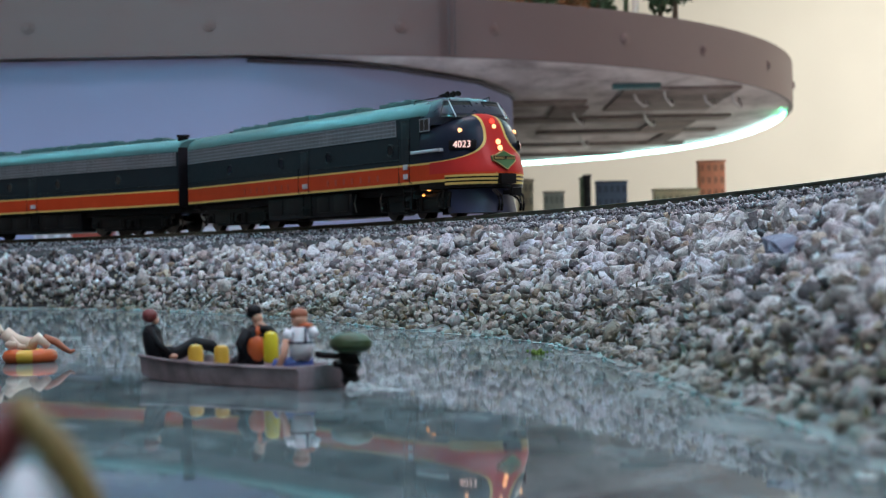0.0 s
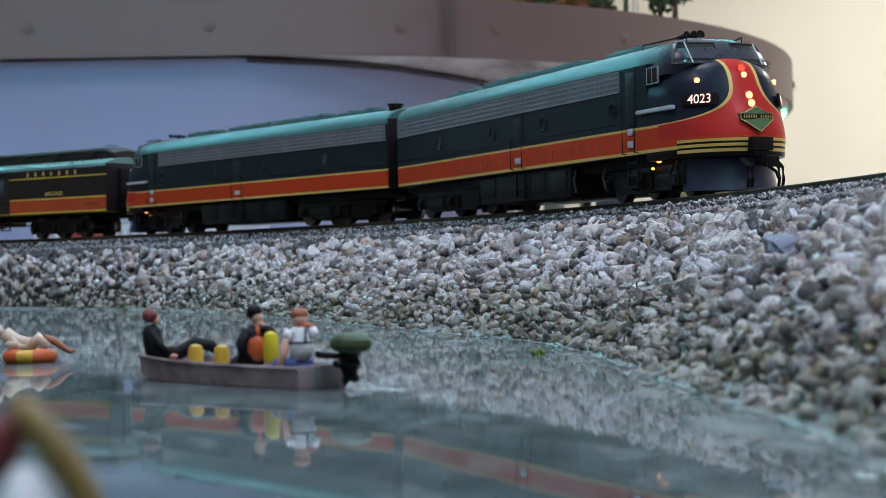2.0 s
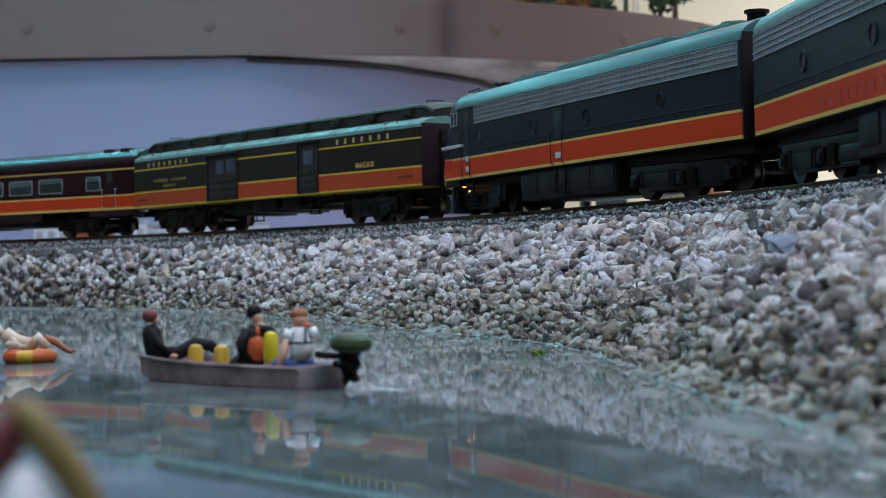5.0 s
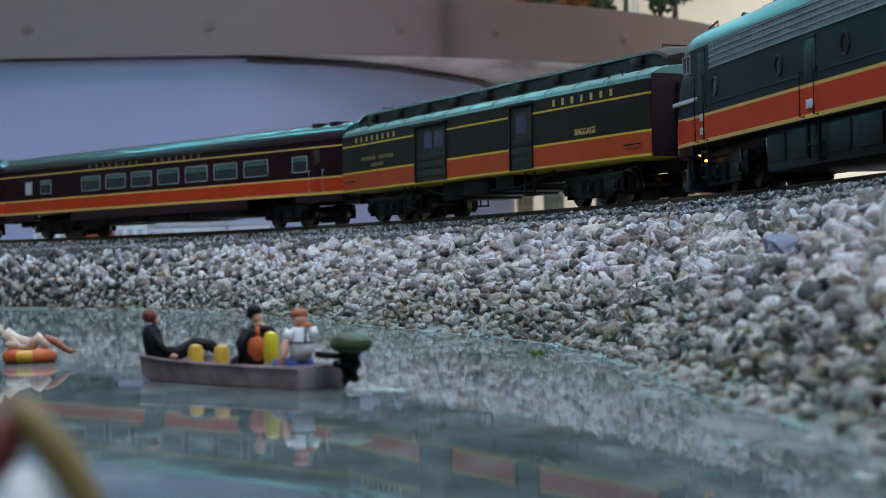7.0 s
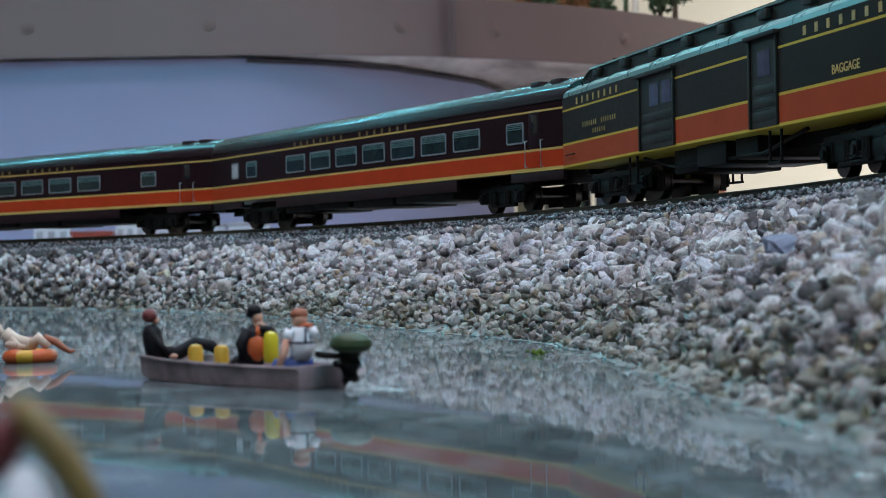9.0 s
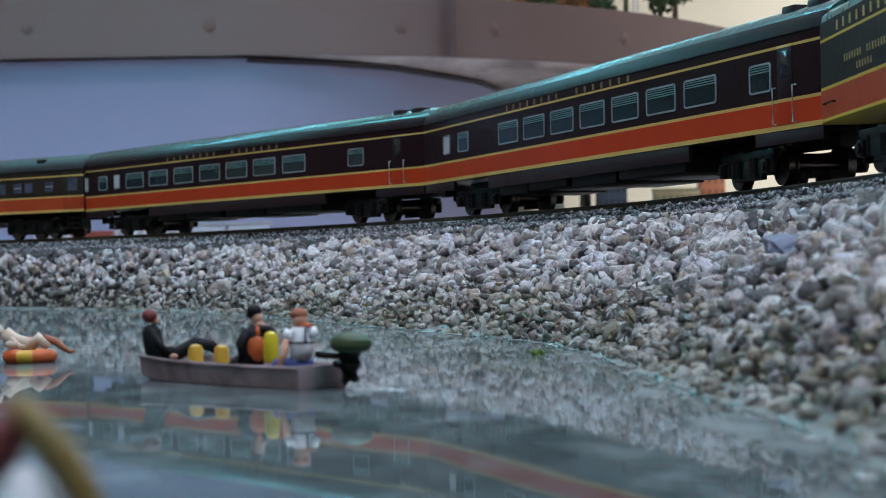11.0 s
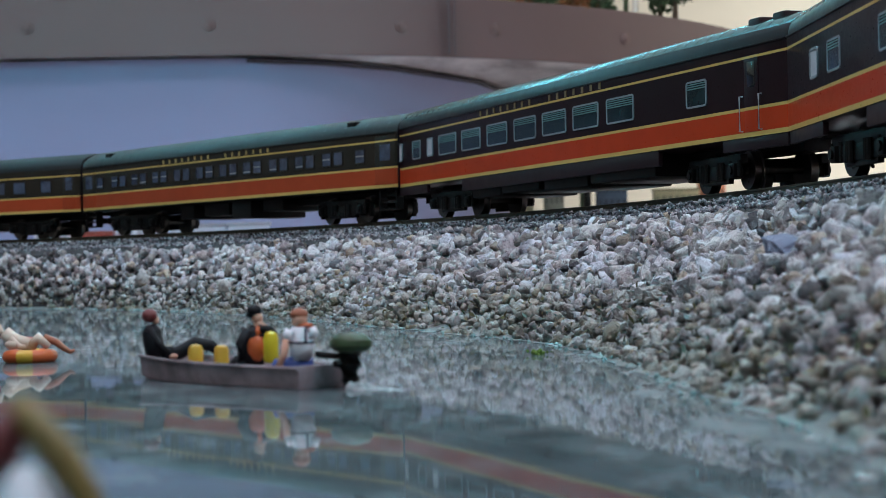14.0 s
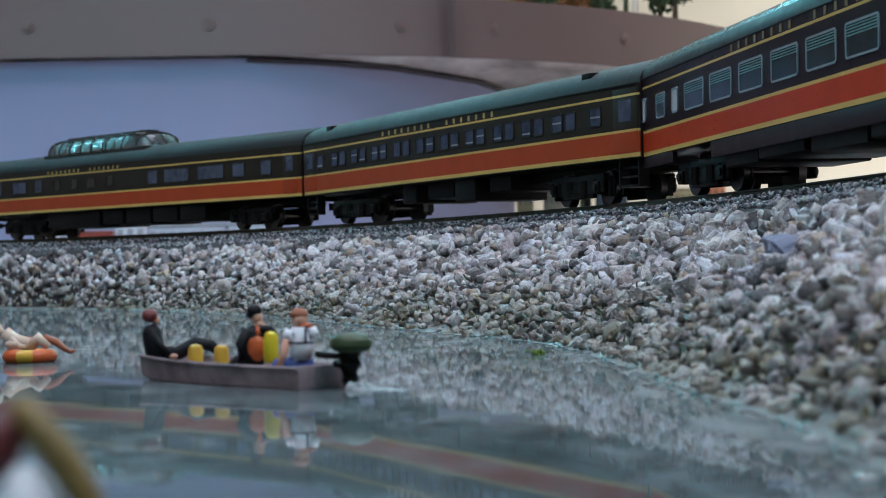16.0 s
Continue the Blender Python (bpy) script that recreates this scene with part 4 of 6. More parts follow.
    bm = bmesh.new()
    for x0, x1 in ((-39, -26), (-22, -8), (4, 14), (18, 30)):
        mbox(bm, x0, x1, -15.9, 15.9, 4.6, 11.4, 0.6)
    mbox(bm, -114, 100, -12, 12, 9.5, 12.6, 0.3)
    part("underframe", bm, M["dark"], loco)
    for cx in (-75, 75):
        truck_frame(loco, cx, (-24.5, 0, 24.5), 5.2, swivel=swivel_of(cx))
    for sd in (-1, 1):
        bm = bmesh.new()
        bm_ball(bm, mmv(87.5, sd * 14.4, 10.6), 1.3 * MM, 0.8 * MM, 0.6 * MM)
        part("ground_lamp", bm, M["amber"], loco, "small lit amber lamp over the bogie")
        bm = bmesh.new()
        bm_ball(bm, mmv(83.5, sd * 14.2, 8.6), 0.7 * MM, 0.5 * MM, 0.4 * MM)
        part("ground_lamp", bm, M["amber"], loco, "small lit amber lamp over the bogie")
        for x0, z0, z1 in ((98.5, 3.0, 11.5), (95.0, 4.0, 9.0), (54.0, 4.5, 10.5), (34.0, 4.0, 11.0)):
            bm = bmesh.new()
            bm_tube(bm, [mmv(x0, sd * 14.4, z1), mmv(x0 - 1.2, sd * 14.7, (z0 + z1) / 2), mmv(x0 - 0.6, sd * 14.2, z0)], 0.4 * MM, 6)
            part("brake_pipe", bm, M["wheel"], loco)
    return loco


def coach_shell(name, label, half_len, body_mat, roof_mat, eave, top, floor=12.6, side_mat=None):
    car = thing(name, label, "railway carriage", "the train")
    body = [(16.6, floor - 0.4), (HW, floor), (HW, eave)]
    L = half_len
    shell([(-L, 0.985, 0), (-L + 0.8, 1, 0), (L - 0.8, 1, 0), (L, 0.985, 0)], body, body_mat, "body", car)
    roof = [(HW, eave), (17.0, eave + min(1.6, 0.26 * (top - eave))), (16.2, eave + min(3.4, 0.42 * (top - eave))), (14.2, eave + 0.62 * (top - eave)), (11.5, eave + 0.76 * (top - eave)), (8.0, eave + 0.9 * (top - eave)), (4, eave + 0.98 * (top - eave)), (0, top)]
    ends = [(-L, 0.97, 0.6), (-L + 2, 1, 0), (L - 2, 1, 0), (L, 0.97, 0.6)]
    if side_mat is None:
        shell(ends, roof, roof_mat, "roof", car)
    else:
        # painted letterboard that curves into a glossy roof sheet tinted teal for its sheen
        shell(ends, [(HW, eave), (17.1, eave + 1.3), (16.7, eave + 2.6), (15.9, eave + 3.7)], side_mat, "letterboard", car)
        shell(ends, [(15.9, eave + 3.7), (15.0, eave + 4.8), (13.0, eave + 6.0), (10.0, eave + 7.1), (6.0, top - 0.4), (0, top)], roof_mat, "roof", car, "glossy dark roof sheet with a painted teal sheen")
        bm = bmesh.new()
        for i in range(46):
            x = -L + 6 + i * (2 * L - 12) / 45
            rib = [(15.9, eave + 3.7), (15.0, eave + 4.8), (13.0, eave + 6.0), (10.0, eave + 7.1), (6.0, top - 0.4), (0, top)]
            for sd in (-1, 1):
                bm_tube(bm, [mmv(x, sd * y, z + 0.02) for y, z in rib], 0.05 * MM, 4)
        part("roof_seam", bm, M["brown"], car)
    for sd in (-1, 1):
        bm = bmesh.new()
        mbox(bm, min(sd * L, sd * (L + 2.4)), max(sd * L, sd * (L + 2.4)), -8.5, 8.5, 10.5, eave - 1, 0.7)
        part("diaphragm", bm, M["dark"], car)
        bm = bmesh.new()
        mbox(bm, *sorted((sd * (L - 0.1), sd * (L + 0.35))), -16.6, 16.6, floor - 0.2, eave + 1.5, 0.2)
        part("end_wall", bm, M["end"], car)
        coupler(car, sd * (L - 1), sd, 8.2)
    return car


def underbody(car, boxes, cx0=-96, cx1=96):
    bm = bmesh.new()
    mbox(bm, -130, 130, -4, 4, 9.0, 12.6, 0.3)
    part("centre_sill", bm, M["dark"], car)
    for x0, x1, z0, y in boxes:
        bm = bmesh.new()
        mbox(bm, x0, x1, -y, y, z0, 12.4, 0.6)
        part("equipment_box", bm, M["dark"], car)


def streamliner(label, blinds):
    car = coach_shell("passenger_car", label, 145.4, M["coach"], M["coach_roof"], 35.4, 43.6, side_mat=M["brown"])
    for sd in (-1, 1):
        for x0, x1, z0 in ((-76, 76, 8.2), (-144, -112, 9.4), (112, 144, 9.4)):
            bm = bmesh.new()
            mbox(bm, x0, x1, *sorted((sd * 15.6, sd * 17.0)), z0, 12.7, 0.3)
            part("skirt", bm, M["brown"], car)
        bm = bmesh.new()
        mbox(bm, -145, 145, *sorted((sd * (HW - 0.2), sd * (HW + 0.35))), 35.2, 35.7, 0.12)
        part("drip_rail", bm, M["brown"], car)
    if blinds:
        big = [(-98, -80), (-74.5, -56.3), (-50.2, -32.2), (-26.2, -8), (-2.8, 15.4), (20.5, 38.6), (44.2, 62)]
        small, pale = [(-127, -117.8), (93.4, 104.6)], [(-143.5, -138.5), (-110.6, -104.4)]
    else:
        big = [(-64.5 + 23.2 * i, -46.3 + 23.2 * i) for i in range(7)]
        small, pale = [(-105.5, -94.5), (110.3, 121.0)], [(-121.5, -114)]
    windows(car, big, 22.2, 29.7, M["pane_teal"], M["trim"], blind=M["blind"])
    windows(car, small, 22.4, 29.6, M["pane_teal"], M["trim"], blind=M["blind"])
    windows(car, pale, 22.6, 29.6, M["pale_blind"], M["trim"], border=0.6)
    letter_bars(car, -58, 44, 33.2, 1.9, [8, 7])
    for sd in (-1, 1):
        bm = bmesh.new()
        mbox(bm, 124, 131, *sorted((sd * (HW - 0.2), sd * (HW + 0.2))), 13.8, 33, 0.3)
        d = part("vestibule_door", bm, M["coach"], car)
        bm = bmesh.new()
        mbox(bm, 125.6, 129.4, *sorted((sd * HW, sd * (HW + 0.3))), 25, 31.5, 0.2)
        part("door_window", bm, M["pane"], d)
        bm = bmesh.new()
        for x in (122.8, 132.2):
            grab(bm, (x, sd * HW, 14.2), (x, sd * HW, 23), (0, sd * 0.9, 0))
        part("handrail", bm, M["chrome"], d)
    underbody(car, [(-72, -46, 5.4, 14.5), (-44, -12, 5.9, 15), (-9, 24, 5.2, 14.5), (27, 70, 5.7, 15)])
    for x0, x1 in ((118, 124), (130, 136)):
        bm = bmesh.new()
        mbox(bm, x0, x1, -12.5, 12.5, 40.4, 43.4, 0.8)
        part("roof_vent", bm, M["brown"], car)
    for cx in (-100, 100):
        truck_frame(car, cx, (-14, 14), 5.0, swivel=swivel_of(cx))
    return car


def baggage(label):
    L = 121.6
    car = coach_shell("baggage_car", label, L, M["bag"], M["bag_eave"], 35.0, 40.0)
    # clerestory
    bm = bmesh.new()
    half = [(9.6, 38.5), (9.6, 43.2), (10.4, 43.4), (9.8, 44.3), (5.5, 45.3), (0, 45.7)]
    secs = []
    for x, dz in ((-L + 1, 2.6), (-L + 5, 0.9), (-L + 9, 0), (L - 9, 0), (L - 5, 0.9), (L - 1, 2.6)):
        left = [mmv(x, y, max(38.5, z - dz)) for y, z in half]
        right = [mmv(x, -y, max(38.5, z - dz)) for y, z in reversed(half) if y > 0]
        secs.append(left + right)
    loft(bm, secs)
    part("clerestory", bm, M["dark_olive"], car, "raised dark clerestory roof")
    for i in range(9):
        x = -104 + i * 26
        for sd in (-1, 1):
            bm = bmesh.new()
            mbox(bm, x - 2.6, x + 2.6, *sorted((sd * 9.2, sd * 11.6)), 40.4, 42.9, 0.4)
            part("roof_vent", bm, M["dark_olive"], car)
    for sd in (-1, 1):
        for p0, p1, out in (((sd * 108, -4, 44.8), (sd * 108, 4, 44.8), (0, 0, 1.8)), ((sd * 96, -15.4, 37.4), (sd * 104, -15.4, 37.4), (0, -0.6, 1.4))):
            bm = bmesh.new()
            grab(bm, p0, p1, out)
            part("grab_iron", bm, M["dark"], car)
    bm = bmesh.new()
    for i in range(13):
        x = -114 + i * 19
        for sd in (-1, 1):
            bm_tube(bm, [mmv(x, sd * y, z) for y, z in ((17.2, 35.1), (17.05, 36.4), (16.25, 37.15), (14.2, 38.2), (11.5, 38.9), (9.5, 39.3))], 0.22 * MM, 4)
    part("roof_seam", bm, M["bag_eave"], car)
    for sd in (-1, 1):
        for x0, x1, ztop in ((-46.2, -19.3, 33.6), (32.6, 48.1, 34.2)):
            bm = bmesh.new()
            mbox(bm, x0, x1, *sorted((sd * (HW - 0.4), sd * (HW + 0.12))), 13.0, ztop - 1)
            for k in range(3):
                mbox(bm, x0 + 1, x1 - 1, *sorted((sd * HW, sd * (HW + 0.3))), 14.5 + 3.1 * k, 16.9 + 3.1 * k, 0.2)
            d = part("sliding_door", bm, M["dark_olive"], car, "dark sliding baggage door")
            bm = bmesh.new()
            mbox(bm, x0 - 0.6, x0 + 0.4, *sorted((sd * HW, sd * (HW + 0.7))), 13, ztop, 0.2)
            mbox(bm, x1 - 0.4, x1 + 0.6, *sorted((sd * HW, sd * (HW + 0.7))), 13, ztop, 0.2)
            mbox(bm, x0 - 1.5, x1 + 1.5, *sorted((sd * HW, sd * (HW + 1.6))), ztop - 0.2, ztop + 0.9, 0.3)
            part("frame", bm, M["dark_olive"], d)
            for k in range(2 if x1 - x0 > 20 else 1):
                bm = bmesh.new()
                xa = x0 + (x1 - x0) * (0.30 + 0.36 * k) if x1 - x0 > 20 else x0 + 4.6
                mbox(bm, xa, xa + 7, *sorted((sd * HW, sd * (HW + 0.22))), 25.0, 31.0)
                part("door_window", bm, M["pane_blue"], d)
        bm = bmesh.new()
        grab(bm, (108, sd * HW, 16.4), (116, sd * HW, 16.4), (0, sd * 0.8, 0))
        grab(bm, (-116, sd * HW, 16.4), (-108, sd * HW, 16.4), (0, sd * 0.8, 0))
        part("handrail", bm, M["dark"], car)
        for x in (-60, 40):
            bm = bmesh.new()
            mbox(bm, x, x + 7, *sorted((sd * 14.5, sd * 16.5)), 4.2, 4.8)
            mbox(bm, x, x + 0.4, *sorted((sd * 15.6, sd * 16.2)), 4.5, 12.6)
            mbox(bm, x + 6.6, x + 7, *sorted((sd * 15.6, sd * 16.2)), 4.5, 12.6)
            part("step", bm, M["dark"], car)
    letter_bars(car, 61.5, 104, 31.8, 2.1, [7], mat=M["gilt"])
    letter_bars(car, -107, -63, 31.8, 2.1, [8], mat=M["gilt"])
    letter_bars(car, -100, -67, 24.2, 1.5, [7, 7], mat=M["gilt"])
    letter_bars(car, -90, -77, 21.6, 1.4, [6], mat=M["gilt"])
    text_part("BAGGAGE", 2.9 * MM, Matrix.Translation(mmv(83.4, -HW - 0.08, 22.4)) @ pose(0, 0, 0, 90, 0, 0), M["yellow"], car, "lettering", "yellow painted word on the side")
    underbody(car, [(-34, -16, 5.8, 12), (-12, 8, 6.4, 14), (12, 26, 7, 13)])
    bm = bmesh.new()
    for sd in (-1, 1):
        bm_tube(bm, [mmv(-55, sd * 13, 11.6), mmv(-30, sd * 13, 7.6), mmv(30, sd * 13, 7.6), mmv(55, sd * 13, 11.6)], 0.5 * MM, 6)
    part("truss_rod", bm, M["dark"], car)
    for cx in (-80, 80):
        truck_frame(car, cx, (-18.5, 0, 18.5) if cx < 0 else (-18.5, 0, 18.5), 5.2, heavy=True, swivel=swivel_of(cx))
    return car


def heavyweight(label):
    L = 133.8
    car = coach_shell("coach", label, L, M["coach_b"], M["ribbed_roof"], 34.6, 43.0)
    singles = [(-118, -111), (105.6, 112.8)]
    pairs = [(-102.5, -87.2), (-81.9, -66.7), (-61.3, -46.9), (-40.7, -25.7), (-20.4, -4.8), (0.2, 15.6), (20.3, 35.6), (41.4, 56.6), (61.9, 76.7), (82.1, 97.4)]
    spans = list(singles)
    for a, b in pairs:
        mid = (a + b) / 2
        spans += [(a, mid - 0.7), (mid + 0.7, b)]
    windows(car, spans, 23.2, 29.2, M["pane_blue"], M["dark_olive"], border=0.5)
    for sd in (-1, 1):
        for x0, x1 in spans:
            if random.random() < 0.75:
                bm = bmesh.new()
                z = random.choice((24.2, 26.0, 26.4))
                mbox(bm, x0 + 0.7, x1 - 0.7, *sorted((sd * HW, sd * (HW + 0.2))), z, z + 0.5)
                part("sash_bar", bm, M["trim"], car)
        for s2 in (-1, 1):
            bm = bmesh.new()
            a, b = sorted((s2 * 119.5, s2 * 133.2))
            mbox(bm, a, b, *sorted((sd * (HW - 0.3), sd * (HW + 0.18))), 14.2, 33.4, 0.2)
            d = part("vestibule_door", bm, M["coach_b"], car)
            bm = bmesh.new()
            mbox(bm, a + 3.4, b - 3.4, *sorted((sd * HW, sd * (HW + 0.3))), 23.6, 30, 0.2)
            part("door_window", bm, M["pane_blue"], d)
            bm = bmesh.new()
            for k in range(3):
                mbox(bm, a + 2, b - 1, *sorted((sd * (13.2 + 0.9 * k), sd * (15.4 + 0.6 * k))), 4.2 + 2.7 * (2 - k), 4.9 + 2.7 * (2 - k))
            for x in (a + 2, b - 1):
                mbox(bm, x - 0.3, x + 0.3, *sorted((sd * 13, sd * 16.6)), 4.2, 13)
            part("steps", bm, M["dark"], d)
        bm = bmesh.new()
        mbox(bm, -133, 133, *sorted((sd * (HW - 0.2), sd * (HW + 0.4))), 34.3, 34.8, 0.12)
        part("drip_rail", bm, M["dark_olive"], car)
    bm = bmesh.new()
    roof = [(HW, 34.6), (17.0, 36.2), (16.2, 38.0), (14.2, 39.3), (11.5, 41.0), (8.0, 42.2), (4, 42.8), (0, 43.0)]
    for i in range(18):
        x = -128 + i * 15.05
        full = [(y, z) for y, z in roof] + [(-y, z) for y, z in reversed(roof[:-1])]
        for (ya, za), (yb, zb) in zip(full, full[1:]):
            vs = [bm.verts.new(mmv(xx, y * 1.012, 34.4 + (z - 34.4) * 1.022)) for xx, y, z in ((x - 0.3, ya, za), (x + 0.3, ya, za), (x + 0.3, yb, zb), (x - 0.3, yb, zb))]
            bm.faces.new(vs)
    part("roof_seam", bm, M["ribbed_roof"], car)
    for x in (-112, 98):
        bm = bmesh.new()
        mbox(bm, x, x + 6, -15.4, -12, 38.5, 40.6, 0.4)
        part("roof_vent", bm, M["dark"], car)
    letter_bars(car, -52, 45, 32.1, 1.8, [8, 7], mat=M["gilt"])
    underbody(car, [(-42, -30, 5.6, 13), (-24, -2, 6.6, 11), (6, 22, 4.6, 14.5), (28, 44, 7.0, 12)])
    for cx in (-90, 90):
        truck_frame(car, cx, (-16, 16), 5.2, heavy=True, swivel=swivel_of(cx))
    return car


def dome_car(label):
    L = 139.0
    car = coach_shell("dome_car", label, L, M["coach_b"], M["dome_roof"], 34.8, 43.2)
    windows(car, [(-127, -112), (-101, -87), (-79, -71), (23.3, 31.9), (36.7, 57.2), (63.6, 84), (90, 99.5), (110.4, 118.6)], 23.0, 29.8, M["pane_blue"], M["dark_olive"], border=0.5)
    windows(car, [(-60, -54), (-44, -38), (-30, -22), (-12, -6)], 23.6, 29.0, M["pane"], M["dark_olive"], border=0.4)
    for sd in (-1, 1):
        bm = bmesh.new()
        mbox(bm, 126.6, 136, *sorted((sd * (HW - 0.3), sd * (HW + 0.2))), 14.2, 33, 0.2)
        d = part("vestibule_door", bm, M["coach_b"], car)
        bm = bmesh.new()
        mbox(bm, 128.8, 133.6, *sorted((sd * HW, sd * (HW + 0.32))), 24, 30.5, 0.2)
        part("door_window", bm, M["pane_blue"], d)
    letter_bars(car, -67, 1, 32.1, 1.5, [8, 7], mat=M["gilt"])
    # the dome: a ribbed glass vault
    def dome_sec(x, k):
        pts = []
        for i in range(13):
            a = math.pi * i / 12
            y, z = 13.6 * math.cos(a), math.sin(a)
            pts.append(mmv(x, y * (0.72 + 0.28 * k), 41.2 + 9.4 * k * abs(z) ** 0.72))
        return pts
    stations = [(-75, 0.25), (-73, 0.72), (-70, 0.95), (-65, 1.0), (0, 1.0), (6, 0.94), (11, 0.74), (15, 0.25)]
    bm = bmesh.new()
    loft(bm, [dome_sec(x, k) for x, k in stations], close=False, caps=False)
    dome = part("dome", bm, M["dome_glass"], car, "curved glass observation dome")
    dome.visible_shadow = False
    bm = bmesh.new()
    for x, k in [(-71, 0.93), (-61, 1), (-51, 1), (-41, 1), (-31, 1), (-21, 1), (-18, 1), (-4, 1), (8, 0.88)]:
        bm_tube(bm, [v + Vector((0, 0, 0.0002)) for v in dome_sec(x, k)], 0.55 * MM, 6)
    for i in (3, 6, 9):
        bm_tube(bm, [dome_sec(x, k)[i] + Vector((0, 0, 0.0002)) for x, k in stations], 0.5 * MM, 6)
    mbox(bm, -69, 4, -3.4, 3.4, 50.3, 51.2, 0.4)
    part("rib", bm, M["dark_olive"], dome, "dark window ribs")
    bm = bmesh.new()
    mbox(bm, -76, 16, -13.4, 13.4, 38, 42.3, 0.6)
    part("dome_base", bm, M["dark_olive"], car)
    for i in range(6):
        for sd in (-1, 1):
            bm = bmesh.new()
            mbox(bm, -67 + i * 11, -62 + i * 11, *sorted((sd * 4, sd * 10)), 42.0, 46, 0.8)
            part("seat", bm, M["seat"], car, "dome seat in pale teal that brightens the dome")
    underbody(car, [(-70, -22, 4.4, 15), (-19, -2, 5.0, 15), (1, 22, 4.5, 15), (24, 44, 5.2, 15), (46, 66, 4.8, 15)])
    for cx in (-98, 98):
        truck_frame(car, cx, (-14, 14), 5.0, swivel=swivel_of(cx))
    return car


M["tank"] = plain("tank_paint", (0.008, 0.007, 0.008), 0.45, vary=0.3, spec=0.15)
M["end"] = plain("end_paint", (0.016, 0.009, 0.013), 0.55, vary=0.3, spec=0.2)
M["red_dark"] = plain("shadow_red_letters", (0.38, 0.040, 0.015), 0.45, vary=0.15)
M["coach"] = livery("streamliner_paint", [(12.6, BROWN), (13.8, YELLOW), (19.3, RED), (20.1, YELLOW), (32.3, BROWN), (32.95, YELLOW), (99, BROWN)], rough=0.3)
M["coach_b"] = livery("coach_paint", [(12.9, BLACK), (14.2, YELLOW), (20.4, (0.45, 0.072, 0.026)), (21.2, YELLOW), (31.0, OLIVE), (31.7, YELLOW), (99, OLIVE)], rough=0.42)
M["bag"] = livery("baggage_paint", [(11.9, BLACK), (13.3, (0.62, 0.46, 0.07)), (19.6, (0.43, 0.072, 0.026)), (20.3, (0.62, 0.46, 0.07)), (30.5, (0.026, 0.021, 0.018)), (31.1, (0.62, 0.46, 0.07)), (99, (0.026, 0.021, 0.018))], rough=0.42)
# brown roof whose base is turned teal to carry the cyan highlight
M["coach_roof"] = plain("teal_sheen_roof", (0.026, 0.085, 0.090), 0.22, scale=30, vary=0.2, spec=0.9)
# pale teal here is the strip's sheen on the eave, put into the colour
M["bag_eave"] = plain("pale_sheen_roof", (0.12, 0.24, 0.235), 0.3, vary=0.15)
M["ribbed_roof"] = plain("slate_green_roof", (0.034, 0.037, 0.039), 0.48, vary=0.25, relief=0.0001, spec=0.3)
M["dome_roof"] = plain("dark_roof", (0.022, 0.022, 0.023), 0.55, vary=0.25, spec=0.2)
M["brown"] = plain("brown_paint", BROWN, 0.4, vary=0.2, spec=0.18)
M["dark_olive"] = plain("dark_olive_paint", (0.022, 0.019, 0.017), 0.45, vary=0.2, spec=0.2)
M["blind"] = plain("teal_blind", (0.10, 0.22, 0.22), 0.5, vary=0.2)
M["pale_blind"] = plain("white_blind", (0.50, 0.50, 0.54), 0.6, vary=0.15)
# pale teal puts the dome's bright reflections into the seats' colour
M["seat"] = plain("dome_reflection_seat", (0.16, 0.34, 0.34), 0.6, vary=0.2)

random.seed(11)
TRAIN = [
    (locomotive("dark slate and red streamlined diesel locomotive with lit lamps", True), 0.0, 0.075, False),
    (locomotive("dark slate and red diesel locomotive coupled facing backwards", False), 0.24657, 0.075, True),
    (baggage("dark olive and red baggage car with a clerestory roof"), 0.49494, 0.090, False),
    (streamliner("glossy brown and red streamlined passenger car", False), 0.76895, 0.104, False),
    (streamliner("glossy brown and red streamlined passenger car with white blinds", True), 1.0630, 0.104, False),
    (heavyweight("dark olive and red coach with a ribbed slate roof"), 1.3443, 0.104, False),
    (dome_car("dark olive and red dome car with a glass dome"), 1.6255, 0.104, False),
]

# ---- boats and bathers on the pond ----
M["hull"] = plain("weathered_hull", (0.27, 0.21, 0.23), 0.6, scale=260, vary=0.75, relief=0.0001)
M["canister"] = plain("yellow_plastic", (0.62, 0.36, 0.04), 0.4, scale=400, vary=0.12)
M["vest"] = plain("yellow_vest", (0.70, 0.55, 0.02), 0.45, scale=400, vary=0.1)
M["orange"] = plain("orange_vinyl", (0.55, 0.105, 0.025), 0.45, scale=400, vary=0.15)
M["white"] = plain("white_paint", (0.80, 0.80, 0.86), 0.55, scale=400, vary=0.1)
M["blue"] = plain("blue_paint", (0.04, 0.07, 0.25), 0.5, scale=400, vary=0.15)
M["black"] = plain("black_paint", (0.008, 0.008, 0.011), 0.55, scale=400, vary=0.2, spec=0.2)
M["maroon"] = plain("maroon_paint", (0.16, 0.025, 0.025), 0.5, scale=400, vary=0.2)
M["flesh"] = plain("flesh_paint", (0.55, 0.29, 0.20), 0.5, scale=400, vary=0.12)
M["rust"] = plain("rust_paint", (0.33, 0.10, 0.05), 0.55, scale=400, vary=0.2)
M["bright_red"] = plain("bright_red_paint", (0.55, 0.03, 0.03), 0.45, scale=400, vary=0.12)
M["moss"] = plain("moss_green_paint", (0.030, 0.055, 0.018), 0.5, scale=400, vary=0.3)
M["ochre"] = plain("ochre_paint", (0.20, 0.13, 0.035), 0.55, scale=400, vary=0.2)
